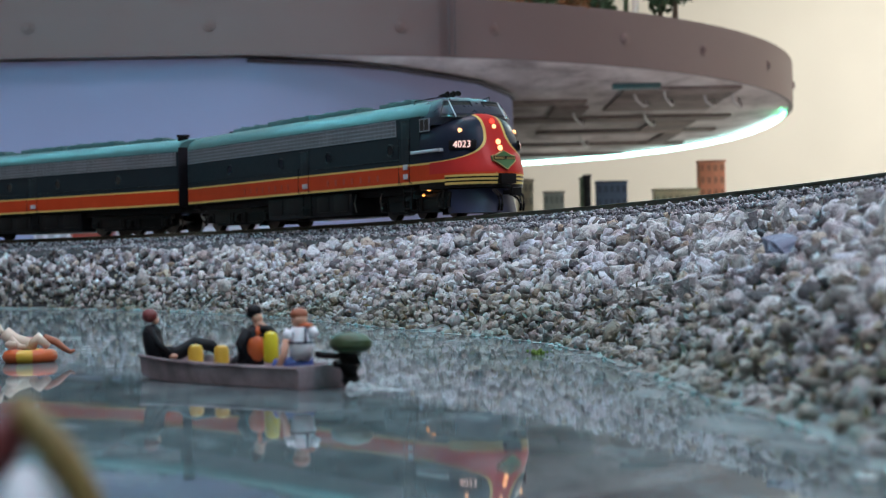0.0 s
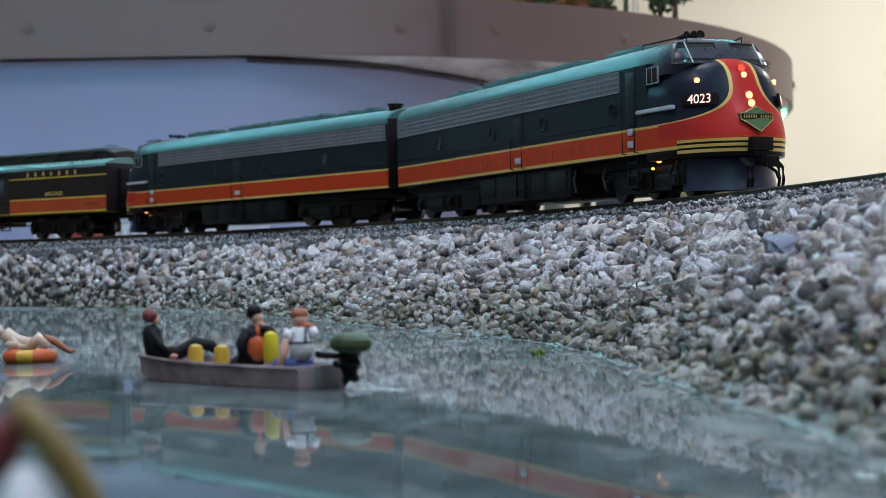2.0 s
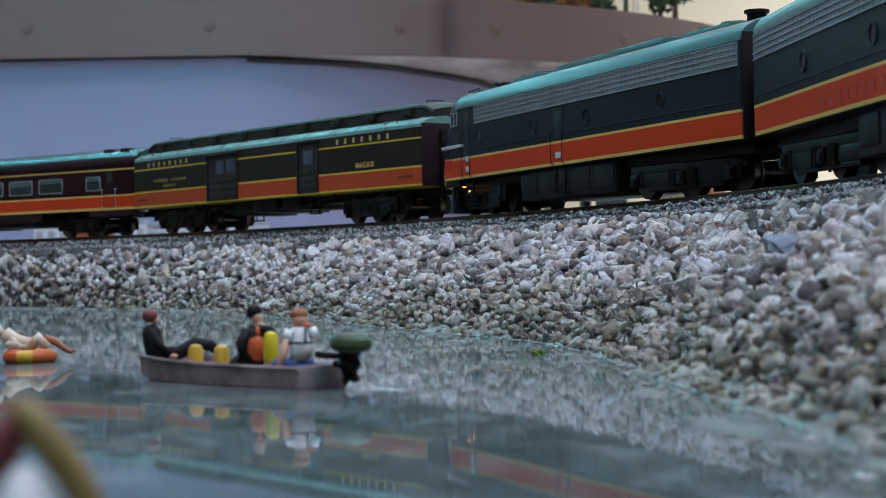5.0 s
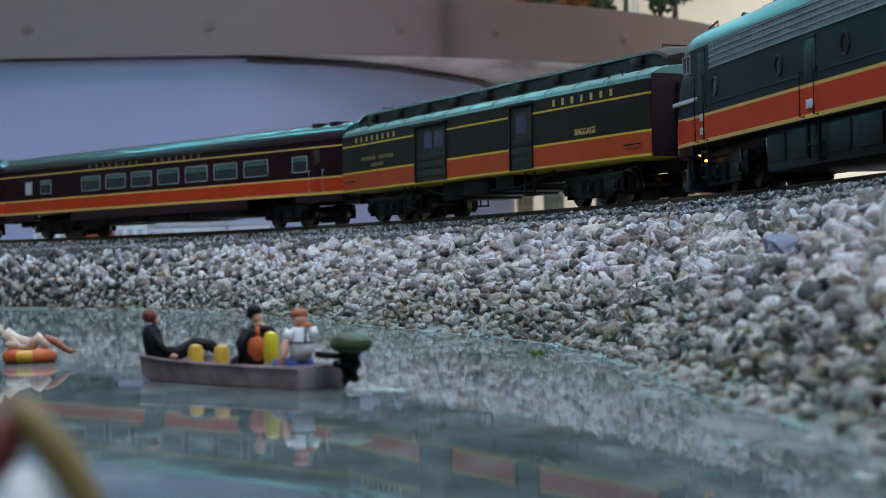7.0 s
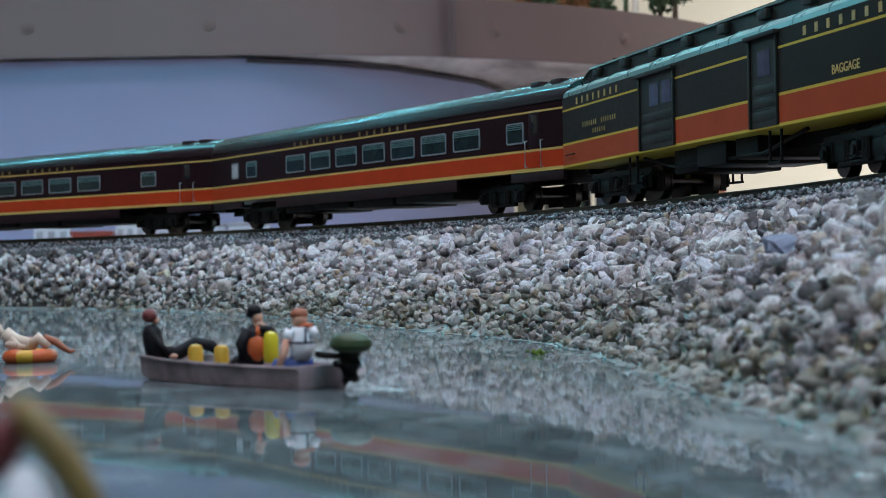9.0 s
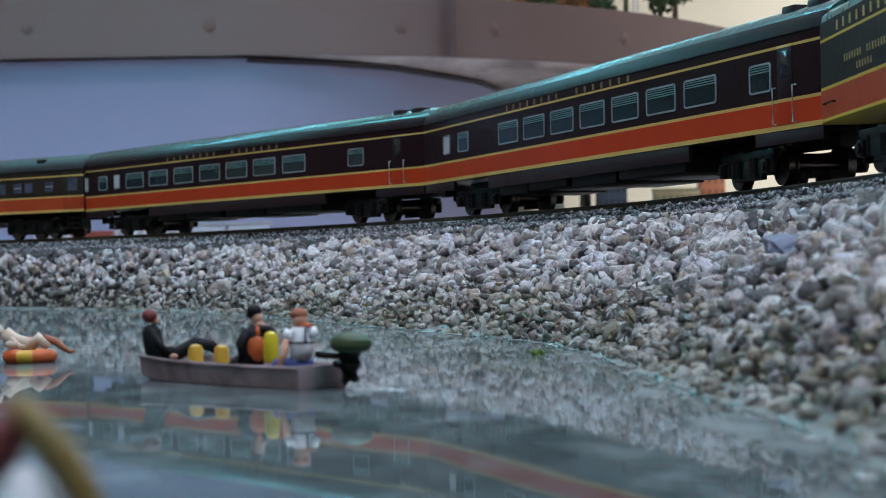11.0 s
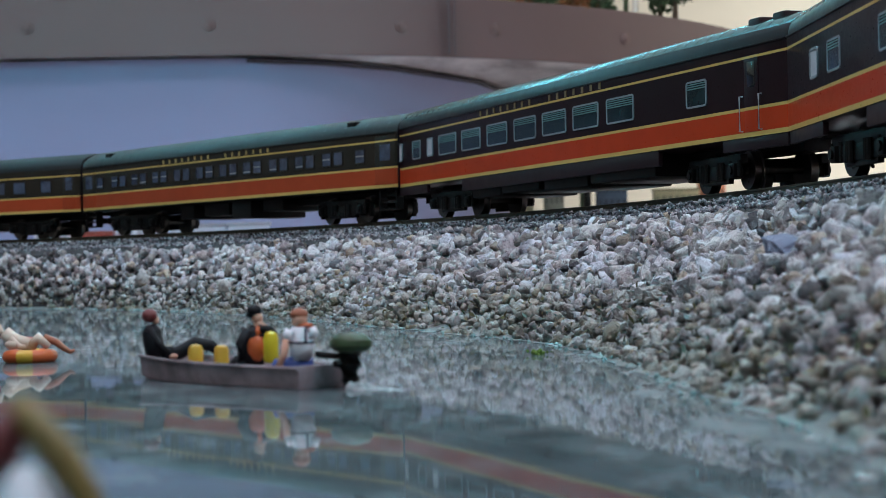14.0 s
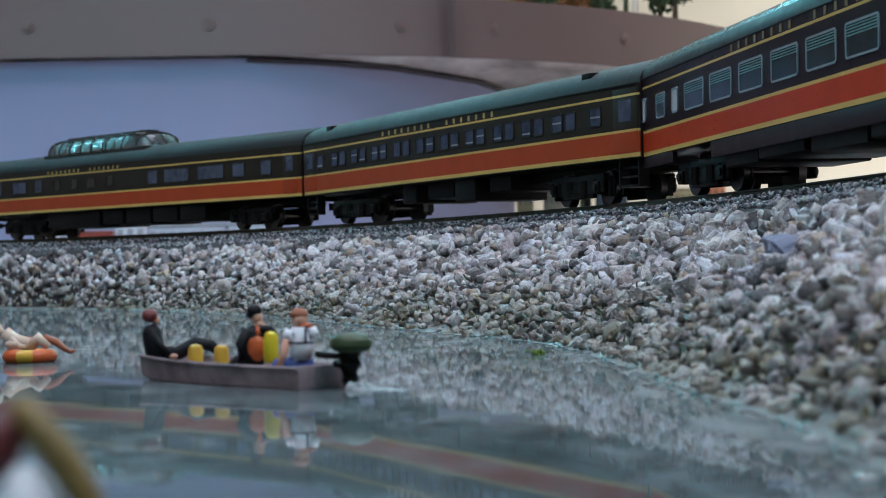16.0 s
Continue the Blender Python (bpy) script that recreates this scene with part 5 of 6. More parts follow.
M["ivory"] = plain("ivory_paint", (0.66, 0.52, 0.42), 0.5, scale=400, vary=0.12)
M["foam"] = plain("white_foam", (0.40, 0.44, 0.46), 0.4, scale=900, vary=0.3, relief=0.0003)

BOW, STERN = Vector((-0.0470, 0.2942, 0)), Vector((-0.0178, 0.2622, 0))
AHEAD = (BOW - STERN).normalized()
YAW = math.degrees(math.atan2(AHEAD.y, AHEAD.x))
HALF = (BOW - STERN).length / 2
MID = (BOW + STERN) / 2
BOAT = Matrix.Translation(MID) @ pose(0, 0, 0, 0, 0, YAW)

boat = thing("rowing_boat", "weathered grey flat-bottomed model boat on the pond", "boat", m=BOAT)
L = HALF * 1000
bm = bmesh.new()
secs_o, secs_i = [], []
for x, w, z0, z1 in ((-L, 4.7, -0.3, 3.0), (-L * 0.5, 5.2, -0.3, 3.0), (0, 5.3, -0.3, 3.1), (L * 0.5, 5.0, -0.3, 3.3), (L * 0.85, 4.0, -0.1, 3.6), (L, 3.4, 0.5, 3.8)):
    secs_o.append([mmv(x, -w, z1), mmv(x, -w * 0.9, z0 + 0.4), mmv(x, -w * 0.8, z0), mmv(x, w * 0.8, z0), mmv(x, w * 0.9, z0 + 0.4), mmv(x, w, z1), mmv(x, w - 0.6, z1), mmv(x, (w - 0.6) * 0.85, z0 + 0.9), mmv(x, -(w - 0.6) * 0.85, z0 + 0.9), mmv(x, -w + 0.6, z1)])
loft(bm, secs_o)
part("hull", bm, M["hull"], boat)
bm = bmesh.new()
for sd in (-1, 1):
    bm_tube(bm, [mmv(-L, sd * 4.7, 3.05), mmv(-L * 0.5, sd * 5.2, 3.05), mmv(0, sd * 5.3, 3.15), mmv(L * 0.5, sd * 5.0, 3.35), mmv(L * 0.85, sd * 4.0, 3.65), mmv(L, sd * 3.4, 3.85)], 0.32 * MM, 6)
part("gunwale", bm, M["hull"], boat)
bm = bmesh.new()
mbox(bm, -L - 0.1, -L + 0.9, -4.6, 4.6, 0, 3.4, 0.2)
part("transom", bm, M["hull"], boat)
for x in (-13, -3, 9):
    bm = bmesh.new()
    mbox(bm, x - 1.6, x + 1.6, -4.7, 4.7, 2.0, 2.5, 0.15)
    part("thwart", bm, M["hull"], boat)

# outboard motor
motor = thing("outboard_motor", "moss-green outboard motor clamped on the boat's stern", "outboard motor", m=Matrix.Translation((-0.0136, 0.2598, 0)) @ pose(0, 0, 0, 0, 0, YAW))
bm = bmesh.new()
secs = []
for z, k in ((5.2, 0.5), (5.5, 0.9), (6.2, 1.08), (7.0, 1.05), (7.7, 0.82), (8.1, 0.4)):
    secs.append([mmv(3.4 * k * math.cos(a), 2.5 * k * math.sin(a), z) for a in np.linspace(0, 2 * math.pi, 20, endpoint=False)])
loft(bm, secs)
part("cowl", bm, M["moss"], motor)
bm = bmesh.new()
bm_tube(bm, [mmv(0.2, 0, 5.8), mmv(0.5, 0, 3.6), mmv(0.2, 0, 1.4), mmv(-0.6, 0, -0.6)], [2.2 * MM, 1.9 * MM, 1.3 * MM, 0.8 * MM], 10)
mbox(bm, -0.5, 0.5, -0.5, 0.5, -1, 1.6, 0.2)
mbox(bm, 1.0, 3.4, -0.7, 0.7, 3.0, 4.0, 0.3)
bm_tube(bm, [mmv(2, 0, 4.6), mmv(5, 0.4, 4.7), mmv(7.2, 0.5, 4.8)], 0.5 * MM, 6)
part("leg", bm, M["dark"], motor)


def doll(label, m, shapes, group="model figures"):
    """A painted figure as one plain mesh: rows of (material, list of rounded pieces)."""
    me = bpy.data.meshes.new("doll")
    bm = bmesh.new()
    for k, (mat, pieces) in enumerate(shapes):
        me.materials.append(M[mat])
        n0 = len(bm.faces)
        bm.faces.ensure_lookup_table()
        for pc in pieces:
            if pc[0] == "b":
                bm_ball(bm, mmv(*pc[1]), *[q * MM for q in pc[2]], seg=14, rings=10)
            else:
                bm_tube(bm, [mmv(*q) for q in pc[1]], [q * MM for q in pc[2]], 10)
        bm.faces.ensure_lookup_table()
        for f in bm.faces[n0:]:
            f.material_index, f.smooth = k, True
    bmesh.ops.recalc_face_normals(bm, faces=bm.faces)
    bm.to_mesh(me)
    bm.free()
    ob = new("doll", me)
    ob.matrix_world = m
    return tagged(ob, label, "figurine", group)


def facing(x, y, z, deg=0.0):
    """A pose whose local x runs across the view to the right and y away from it."""
    return pose(x, y, z, 0, 0, deg)


doll("dark-clothed model figure with a maroon cap leaning on the bow", facing(-0.0462, 0.2900, 0.0031), [
    ("black", [("t", [(-0.2, 0, 0.4), (-0.7, 0, 2.6), (-1.0, 0, 4.6), (-1.2, 0, 5.8)], (1.5, 1.7, 1.6, 0.9)), ("t", [(-1.2, -1.0, 5.2), (0.3, -1.2, 2.6), (2.2, -1.2, 0.9)], (0.7, 0.6, 0.5)), ("t", [(-0.2, 0.2, 1.0), (3.0, 0.4, 1.0), (6.0, 0.8, 2.6), (8.4, 1.2, 2.2), (9.6, 1.3, 1.0)], (1.4, 1.2, 1.2, 1.0, 0.7)), ("t", [(-0.9, -0.9, 5.0), (-0.7, -1.1, 2.6), (-0.4, -1.0, 0.7)], (0.7, 0.6, 0.5))]),
    ("maroon", [("b", (-1.25, -0.1, 7.2), (1.25, 1.25, 1.15))]),
    ("flesh", [("b", (-0.5, 0.3, 6.5), (0.7, 0.8, 0.85)), ("b", (2.6, -1.2, 0.7), (0.8, 0.5, 0.4)), ("b", (-0.3, -1.0, 0.4), (0.5, 0.5, 0.6))])])
doll("seated model figure in a dark jacket and orange vest", facing(-0.0289, 0.2748, 0.0028), [
    ("black", [("t", [(-0.6, 0, 0.2), (-0.5, 0, 2.6), (0.0, 0, 4.8), (0.3, 0, 6.0)], (1.9, 1.8, 1.8, 1.0)), ("t", [(-1.0, -0.8, 5.4), (-2.1, -1.2, 3.2), (-1.9, -1.4, 1.0)], (1.0, 0.9, 0.8)), ("t", [(-0.5, -0.3, 0.5), (-2.8, -1.0, 0.7), (-3.6, -1.4, -0.2)], (1.2, 1.0, 0.8)), ("b", (-0.1, 0, 8.35), (1.15, 1.1, 0.95)), ("b", (-0.3, 0.2, 7.8), (1.1, 1.0, 0.7)), ("t", [(0.6, -0.6, 5.6), (2.4, -0.8, 5.4), (3.1, -0.8, 4.4)], (0.9, 0.7, 0.6))]),
    ("orange", [("b", (0.2, -1.1, 2.7), (1.5, 1.1, 2.2)), ("t", [(0.3, -1.2, 4.4), (0.7, -1.0, 5.9)], (0.55, 0.45))]),
    ("flesh", [("b", (0.35, -0.1, 7.2), (0.85, 0.9, 1.0)), ("t", [(0.3, 0, 6.6), (0.9, -0.5, 5.9), (1.9, -0.8, 5.7)], (0.8, 0.7, 0.5))])])
doll("seated model figure in white shirt and blue trousers", facing(-0.0213, 0.2652, 0.0026), [
    ("white", [("t", [(0.1, 0, 1.4), (0.2, 0, 3.6), (0.1, 0, 6.3)], (1.75, 2.0, 1.5)), ("t", [(1.6, -0.3, 6.0), (2.2, -0.5, 4.8)], (0.8, 0.8)), ("t", [(-1.4, -0.3, 5.8), (-2.0, -0.6, 4.4)], (0.8, 0.7))]),
    ("blue", [("t", [(1.8, 0, 0.6), (-1.0, -0.4, 0.7), (-3.4, -0.9, 0.7), (-4.0, -1.0, -0.4)], (1.2, 1.3, 1.1, 0.8))]),
    ("flesh", [("b", (0.0, -0.2, 7.2), (1.15, 1.1, 1.1)), ("t", [(-2.0, -0.8, 4.4), (-2.3, -1.4, 2.4), (-3.2, -1.8, 0.2)], (0.6, 0.55, 0.5))]),
    ("rust", [("b", (-0.1, 0.1, 8.1), (1.35, 1.3, 1.0))]),
    ("navy", [("t", [(-1.9, -1.0, 4.0), (0.2, -2.05, 4.0), (2.1, -1.0, 4.0)], (0.16, 0.16, 0.16)), ("t", [(0.9, -1.3, 6.2), (1.0, -2.0, 4.0)], (0.16, 0.16))]),
    ("orange", [("b", (0.7, -0.3, 6.5), (1.3, 1.1, 0.4))])])
# yellow tank on a figure's back, and canisters
bm = bmesh.new()
bm_tube(bm, [mmv(0, 0, 0.2), mmv(0, 0, 0.6), mmv(0, 0, 3.8), mmv(0, 0, 4.6), mmv(0, 0, 4.9)], [q * MM for q in (0.9, 1.15, 1.15, 0.9, 0.3)], 14)
ob = part("air_tank", bm, M["vest"])
ob.matrix_world = facing(-0.0262, 0.2712, 0.0032)
tagged(ob, "bright yellow tank standing in the boat", "tank")
for x, y, s in ((-0.0396, 0.2860, 1.0), (-0.0349, 0.2812, 0.98)):
    bm = bmesh.new()
    bm_tube(bm, [mmv(0, 0, 0), mmv(0, 0, 0.2), mmv(0, 0, 2.2), mmv(0, 0, 2.8), mmv(0, 0, 3.05)], [q * MM * s for q in (1.05, 1.2, 1.2, 0.95, 0.3)], 14)
    ob = part("canister", bm, M["canister"])
    ob.matrix_world = facing(x, y, 0.0027)
    tagged(ob, "ochre-yellow plastic canister standing in the boat", "canister", "canisters")

# swim ring with a bather
ring_ob = thing("swim_ring", "orange and yellow striped swim ring afloat on the pond", "swim ring", m=pose(-0.0817, 0.3545, 0.0012))
for k in range(10):
    bm = bmesh.new()
    secs = []
    a0, a1 = k * 0.6283, (k + 1) * 0.6283
    for a in np.linspace(a0, a1, 6):
        secs.append([Vector(((4.0 + 1.35 * math.cos(b)) * math.cos(a), (4.0 + 1.35 * math.cos(b)) * math.sin(a), 1.35 * math.sin(b))) * MM for b in np.linspace(0, 2 * math.pi, 12, endpoint=False)])
    loft(bm, secs, caps=False)
    part("segment", bm, M["canister"] if k in (2, 7) else M["orange"], ring_ob, "yellow stripe" if k in (2, 7) else "orange stripe")
doll("reclining pale model bather on the striped swim ring", facing(-0.0817, 0.3545, 0.0022), [
    ("ivory", [("t", [(-4.8, -0.6, 3.8), (-2.8, -0.6, 2.0), (0.6, -0.8, 1.2)], (1.3, 1.5, 1.3)), ("t", [(0.4, -1.0, 1.0), (2.0, -1.2, 2.6), (3.9, -1.0, 0.8)], (1.2, 1.1, 0.8)), ("b", (-3.0, -1.6, 1.4), (1.6, 1.0, 1.0)), ("t", [(-3.4, -1.4, 2.6), (-1.6, -1.8, 1.0), (-0.4, -1.6, 0.9)], (0.8, 0.7, 0.6))]),
    ("rust", [("t", [(3.0, -0.4, 2.6), (5.4, -0.8, 1.7), (7.0, -1.0, 0.4), (8.2, -1.0, -0.3), (9.0, -1.0, 0.1)], (0.8, 0.7, 0.6, 0.4, 0.3))]),
    ("bright_red", [("t", [(-2.6, 0.0, 2.4), (2.0, 0.2, 1.9)], (0.7, 0.6))])])
doll("standing model bather in a red cap beside the ring", facing(-0.0902, 0.357, -0.0005), [
    ("ivory", [("t", [(0, 0, 0), (0, 0, 5), (0, 0, 11)], (1.3, 1.8, 1.2)), ("t", [(0.8, -0.8, 9.6), (2.4, -1.2, 6.8), (4.0, -1.2, 5.6)], (0.7, 0.6, 0.4))]),
    ("bright_red", [("b", (0.1, 0, 13.8), (1.7, 1.6, 1.8)), ("t", [(0.2, -0.4, 5.5), (0.4, -0.4, 8.6)], (1.9, 1.6))])])
# figure close to the lens
doll("wading model figure in white with an ochre pole", facing(-0.0164, 0.0760, 0.0056) @ Matrix.Scale(0.8, 4), [
    ("white", [("t", [(-1.4, -0.5, -7), (-1.3, -0.5, 1.8), (-1.6, -0.5, 3.6), (-1.9, -0.4, 4.8)], (1.8, 1.8, 1.4, 0.6))]),
    ("maroon", [("t", [(-3.6, 0.2, 4.4), (-2.9, 0.1, 6.2), (-2.0, 0, 7.7)], (1.3, 1.2, 0.5))]),
    ("ochre", [("t", [(-2.0, -0.4, 8.3), (-1.0, -0.6, 6.9), (0.5, -0.6, 4.9), (1.6, -0.6, 2.9), (2.2, -0.6, 0.4), (2.3, -0.6, -7)], (0.5, 0.9, 1.0, 0.9, 0.8, 0.8))]),
    ("blue", [("t", [(0.5, -0.2, -7), (0.7, -0.2, 0.5), (0.3, -0.2, 2.6)], (1.2, 1.1, 0.6))])])

# wake and weed
bm = bmesh.new()
r = random.Random(5)
for k in range(34):
    u = r.uniform(0, 1)
    p = Vector((-0.0125, 0.2590, 0)) - AHEAD * u * 0.005 + Vector((r.uniform(-1, 1), r.uniform(-1, 1), 0)) * (0.0012 + 0.0022 * u)
    bm_ball(bm, p, r.uniform(0.3, 0.9) * MM, r.uniform(0.3, 0.9) * MM, (0.16 + 1.3 * (1 - u) ** 3 * r.random()) * MM, 8, 5)
tagged(part("foam", bm, M["foam"]), "white foam wake behind the boat's motor", "foam", kind="stuff")
bm = bmesh.new()
for k in range(40):
    p = Vector((0.0177 + r.gauss(0, 0.0008), 0.3473 + r.gauss(0, 0.0008), r.uniform(0, 0.0008)))
    bm_ball(bm, p, r.uniform(0.15, 0.5) * MM, None, None, 6, 4)
M["weed"] = plain("green_weed", (0.10, 0.17, 0.02), 0.8, scale=800, vary=0.4)
tagged(part("weed", bm, M["weed"]), "small green weed tuft floating on the pond", "water weed")

# ---- stones ----


def stone_material(name, wet=False):
    m, nt, b = nodes_of(name)
    geo = nt.nodes.new("ShaderNodeNewGeometry")
    oi = nt.nodes.new("ShaderNodeObjectInfo")
    rnd = math_n(nt, "FRACT", math_n(nt, "ADD", geo.outputs["Random Per Island"], oi.outputs["Random"]))
    tone = ramp(nt, rnd, [(0.0, (0.17, 0.16, 0.18)), (0.14, (0.42, 0.38, 0.37)), (0.30, (0.82, 0.78, 0.76)), (0.52, (0.76, 0.74, 0.82)), (0.70, (0.93, 0.89, 0.87)), (0.84, (0.60, 0.53, 0.56)), (0.94, (0.62, 0.50, 0.38)), (1.0, (0.12, 0.12, 0.14))])
    # fine dark specks paint shade into the stones' pits
    sp = noise_n(nt, 620.0, 6.0, 0.72, geo.outputs["Position"])
    big = noise_n(nt, 30.0, 3.0, 0.5, geo.outputs["Position"])
    col = mixc(nt, 0.75, tone, ramp(nt, sp, [(0.36, (0.20, 0.19, 0.22)), (0.46, (0.88, 0.86, 0.87)), (0.60, (1, 1, 1))]), "MULTIPLY")
    sep = nt.nodes.new("ShaderNodeSeparateXYZ")
    nt.links.new(geo.outputs["Position"], sep.inputs[0])
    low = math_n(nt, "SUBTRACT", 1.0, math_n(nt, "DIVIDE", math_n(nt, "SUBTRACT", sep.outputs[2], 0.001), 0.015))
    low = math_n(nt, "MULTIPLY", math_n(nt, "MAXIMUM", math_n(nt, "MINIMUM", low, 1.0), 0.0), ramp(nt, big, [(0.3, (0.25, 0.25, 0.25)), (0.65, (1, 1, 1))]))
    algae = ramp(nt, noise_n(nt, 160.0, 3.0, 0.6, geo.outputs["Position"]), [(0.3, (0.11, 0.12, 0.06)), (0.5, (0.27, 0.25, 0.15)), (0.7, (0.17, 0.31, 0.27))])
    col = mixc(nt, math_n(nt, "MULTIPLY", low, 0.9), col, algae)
    # dark patches stand for shade in the crevices between stones
    crevice_shade = noise_n(nt, 75.0, 4.0, 0.6, geo.outputs["Position"])
    col = mixc(nt, 0.8, col, ramp(nt, crevice_shade, [(0.38, (0.34, 0.32, 0.35)), (0.47, (1, 1, 1))]), "MULTIPLY")
    nt.links.new(col, b.inputs["Base Color"])
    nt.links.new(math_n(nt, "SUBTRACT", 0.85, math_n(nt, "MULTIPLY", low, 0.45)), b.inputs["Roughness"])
    bump(nt, b, noise_n(nt, 820.0, 5.0, 0.75, geo.outputs["Position"]), 1.0, 0.0012)
    return m


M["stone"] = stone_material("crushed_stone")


def gravel_material():
    m, nt, b = nodes_of("ballast_grains")
    geo = nt.nodes.new("ShaderNodeNewGeometry")
    tone = ramp(nt, geo.outputs["Random Per Island"], [(0.0, (0.09, 0.085, 0.10)), (0.4, (0.21, 0.20, 0.225)), (0.8, (0.34, 0.325, 0.35)), (1.0, (0.55, 0.52, 0.52))])
    nt.links.new(tone, b.inputs["Base Color"])
    b.inputs["Roughness"].default_value = 0.9
    return m


M["grain"] = gravel_material()
rng = np.random.default_rng(7)


def hull_stone(seed, points=13, craggy=True):
    r = np.random.default_rng(seed)
    bm = bmesh.new()
    sx, sy, sz = 1.0, r.uniform(0.66, 1.0), r.uniform(0.55, 0.92)
    for _ in range(points):
        v = r.normal(size=3)
        v /= np.linalg.norm(v)
        v *= r.uniform(0.82, 1.12)
        bm.verts.new((v[0] * sx, v[1] * sy, v[2] * sz))
    out = bmesh.ops.convex_hull(bm, input=bm.verts)
    bmesh.ops.delete(bm, geom=[g for g in out["geom_interior"] if isinstance(g, bmesh.types.BMVert)], context="VERTS")
    bmesh.ops.triangulate(bm, faces=bm.faces)
    bm.verts.index_update()
    bm.verts.ensure_lookup_table()
    V = [np.array(v.co[:]) for v in bm.verts]
    F = [[v.index for v in f.verts] for f in bm.faces]
    bm.free()
    if craggy:
        # split each face in four and push the new corners in and out
        mids, G = {}, []

        def mid(a, b):
            key = (min(a, b), max(a, b))
            if key not in mids:
                p = (V[a] + V[b]) / 2
                V.append(p * (1 + r.choice((-0.16, -0.08, 0.06, 0.17)) + r.normal() * 0.03))
                mids[key] = len(V) - 1
            return mids[key]
        for a, b, c in F:
            ab, bc, ca = mid(a, b), mid(b, c), mid(c, a)
            G += [[a, ab, ca], [ab, b, bc], [ca, bc, c], [ab, bc, ca]]
        F = G
    return np.array(V), np.array(F)


STONES = [hull_stone(100 + i) for i in range(22)]
GRAINS = [hull_stone(300 + i, 9, False) for i in range(8)]


def rand_turn():
    q = rng.normal(size=4)
    q /= np.linalg.norm(q)
    w, x, y, z = q
    return np.array([[1 - 2 * (y * y + z * z), 2 * (x * y - z * w), 2 * (x * z + y * w)], [2 * (x * y + z * w), 1 - 2 * (x * x + z * z), 2 * (y * z - x * w)], [2 * (x * z - y * w), 2 * (y * z + x * w), 1 - 2 * (x * x + y * y)]])


def heap(name, rows, shapes, material):
    """One mesh of many pieces; rows of place, radius."""
    vs, fs, at = [], [], 0
    for p, s in rows:
        V, F = shapes[rng.integers(len(shapes))]
        vs.append((V * s) @ rand_turn().T + np.asarray(p))
        fs.append(F + at)
        at += len(V)
    vs, fs = np.concatenate(vs), np.concatenate(fs)
    me = bpy.data.meshes.new(name)
    me.vertices.add(len(vs))
    me.vertices.foreach_set("co", vs.ravel())
    me.loops.add(fs.size)
    me.loops.foreach_set("vertex_index", fs.ravel())
    me.polygons.add(len(fs))
    me.polygons.foreach_set("loop_start", np.arange(0, fs.size, 3))
    me.update(calc_edges=True)
    me.validate()
    me.materials.append(material)
    return new(name, me)


def clear_of_camera(p, s):
    return math.hypot(p[0], p[1]) > 0.035 + s and not (p[1] < 0.10 and abs(p[0]) < 0.27 * max(0.0, p[1]) + 0.012 + s)


rows, single = [], []
ang = -16.0
while ang < 74:
    step = smooth([-14, 8, 20, 34, 50], [2.5, 2.75, 3.0, 3.2, 3.8], ang)
    s0 = shore(ang)
    width = CREST - s0
    slope = math.hypot(width, BALLAST_Z)
    count = int(slope / (step * MM * 0.92)) + 1
    for i in range(-1, count):
        q = i / count + rng.uniform(-0.35, 0.35) / count
        a = ang + rng.uniform(-0.5, 0.5) * math.degrees(step * MM / R)
        s = abs(rng.normal(1.0, 0.34)) * (1.5 + 0.8 * min(1.0, max(0.0, q) * 1.8)) * smooth([-14, 8, 22, 50], [0.74, 0.84, 0.88, 0.96], ang) * MM
        s = min(max(s, 1.2 * MM), 4.0 * MM)
        if rng.random() < 0.05:
            s *= 1.5
        z = bank_z(a, q) + rng.uniform(-2.4, 1.7) * MM
        p = polar(R + s0 + width * q, a, z)
        if not clear_of_camera(p, s):
            continue
        if 5.0 < ang < 13.0 and 0.1 < q < 1.05 and len(single) < 290 and rng.random() < 0.5:
            single.append((p, s))
        else:
            rows.append((p, s))
    ang += math.degrees(step * MM * 0.86 / R)
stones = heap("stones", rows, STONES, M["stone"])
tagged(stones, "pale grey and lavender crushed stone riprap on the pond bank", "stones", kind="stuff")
bank_ob = bpy.data.objects["bank"]
stone_meshes = []
for V, F in STONES:
    me = bpy.data.meshes.new("stone")
    me.from_pydata([tuple(v) for v in V], [], [tuple(int(i) for i in f) for f in F])
    me.materials.append(M["stone"])
    stone_meshes.append(me)
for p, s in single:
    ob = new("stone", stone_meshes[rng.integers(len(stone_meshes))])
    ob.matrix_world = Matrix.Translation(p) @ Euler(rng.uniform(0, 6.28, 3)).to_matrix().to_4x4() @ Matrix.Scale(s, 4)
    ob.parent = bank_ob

# one large bluish stone
M["blue_stone"] = plain("bluish_stone", (0.27, 0.30, 0.42), 0.8, scale=500, vary=0.3, relief=0.0006)
me = stone_meshes[3].copy()
me.materials.clear()
me.materials.append(M["blue_stone"])
ob = new("stone", me)
ob.matrix_world = Matrix.Translation(polar(R - 0.0530, 3.2, 0.0195)) @ Euler((0.4, 0.2, 1.0)).to_matrix().to_4x4() @ Matrix.Scale(0.0066, 4)
ob.parent = bank_ob
ob["label"] = "large bluish grey stone"

# added beads, tinted teal as glints, and scraps of turf along the water's edge
M["glint_bead"] = plain("teal_glint_resin", (0.25, 0.40, 0.39), 0.06, scale=500, vary=0.3)


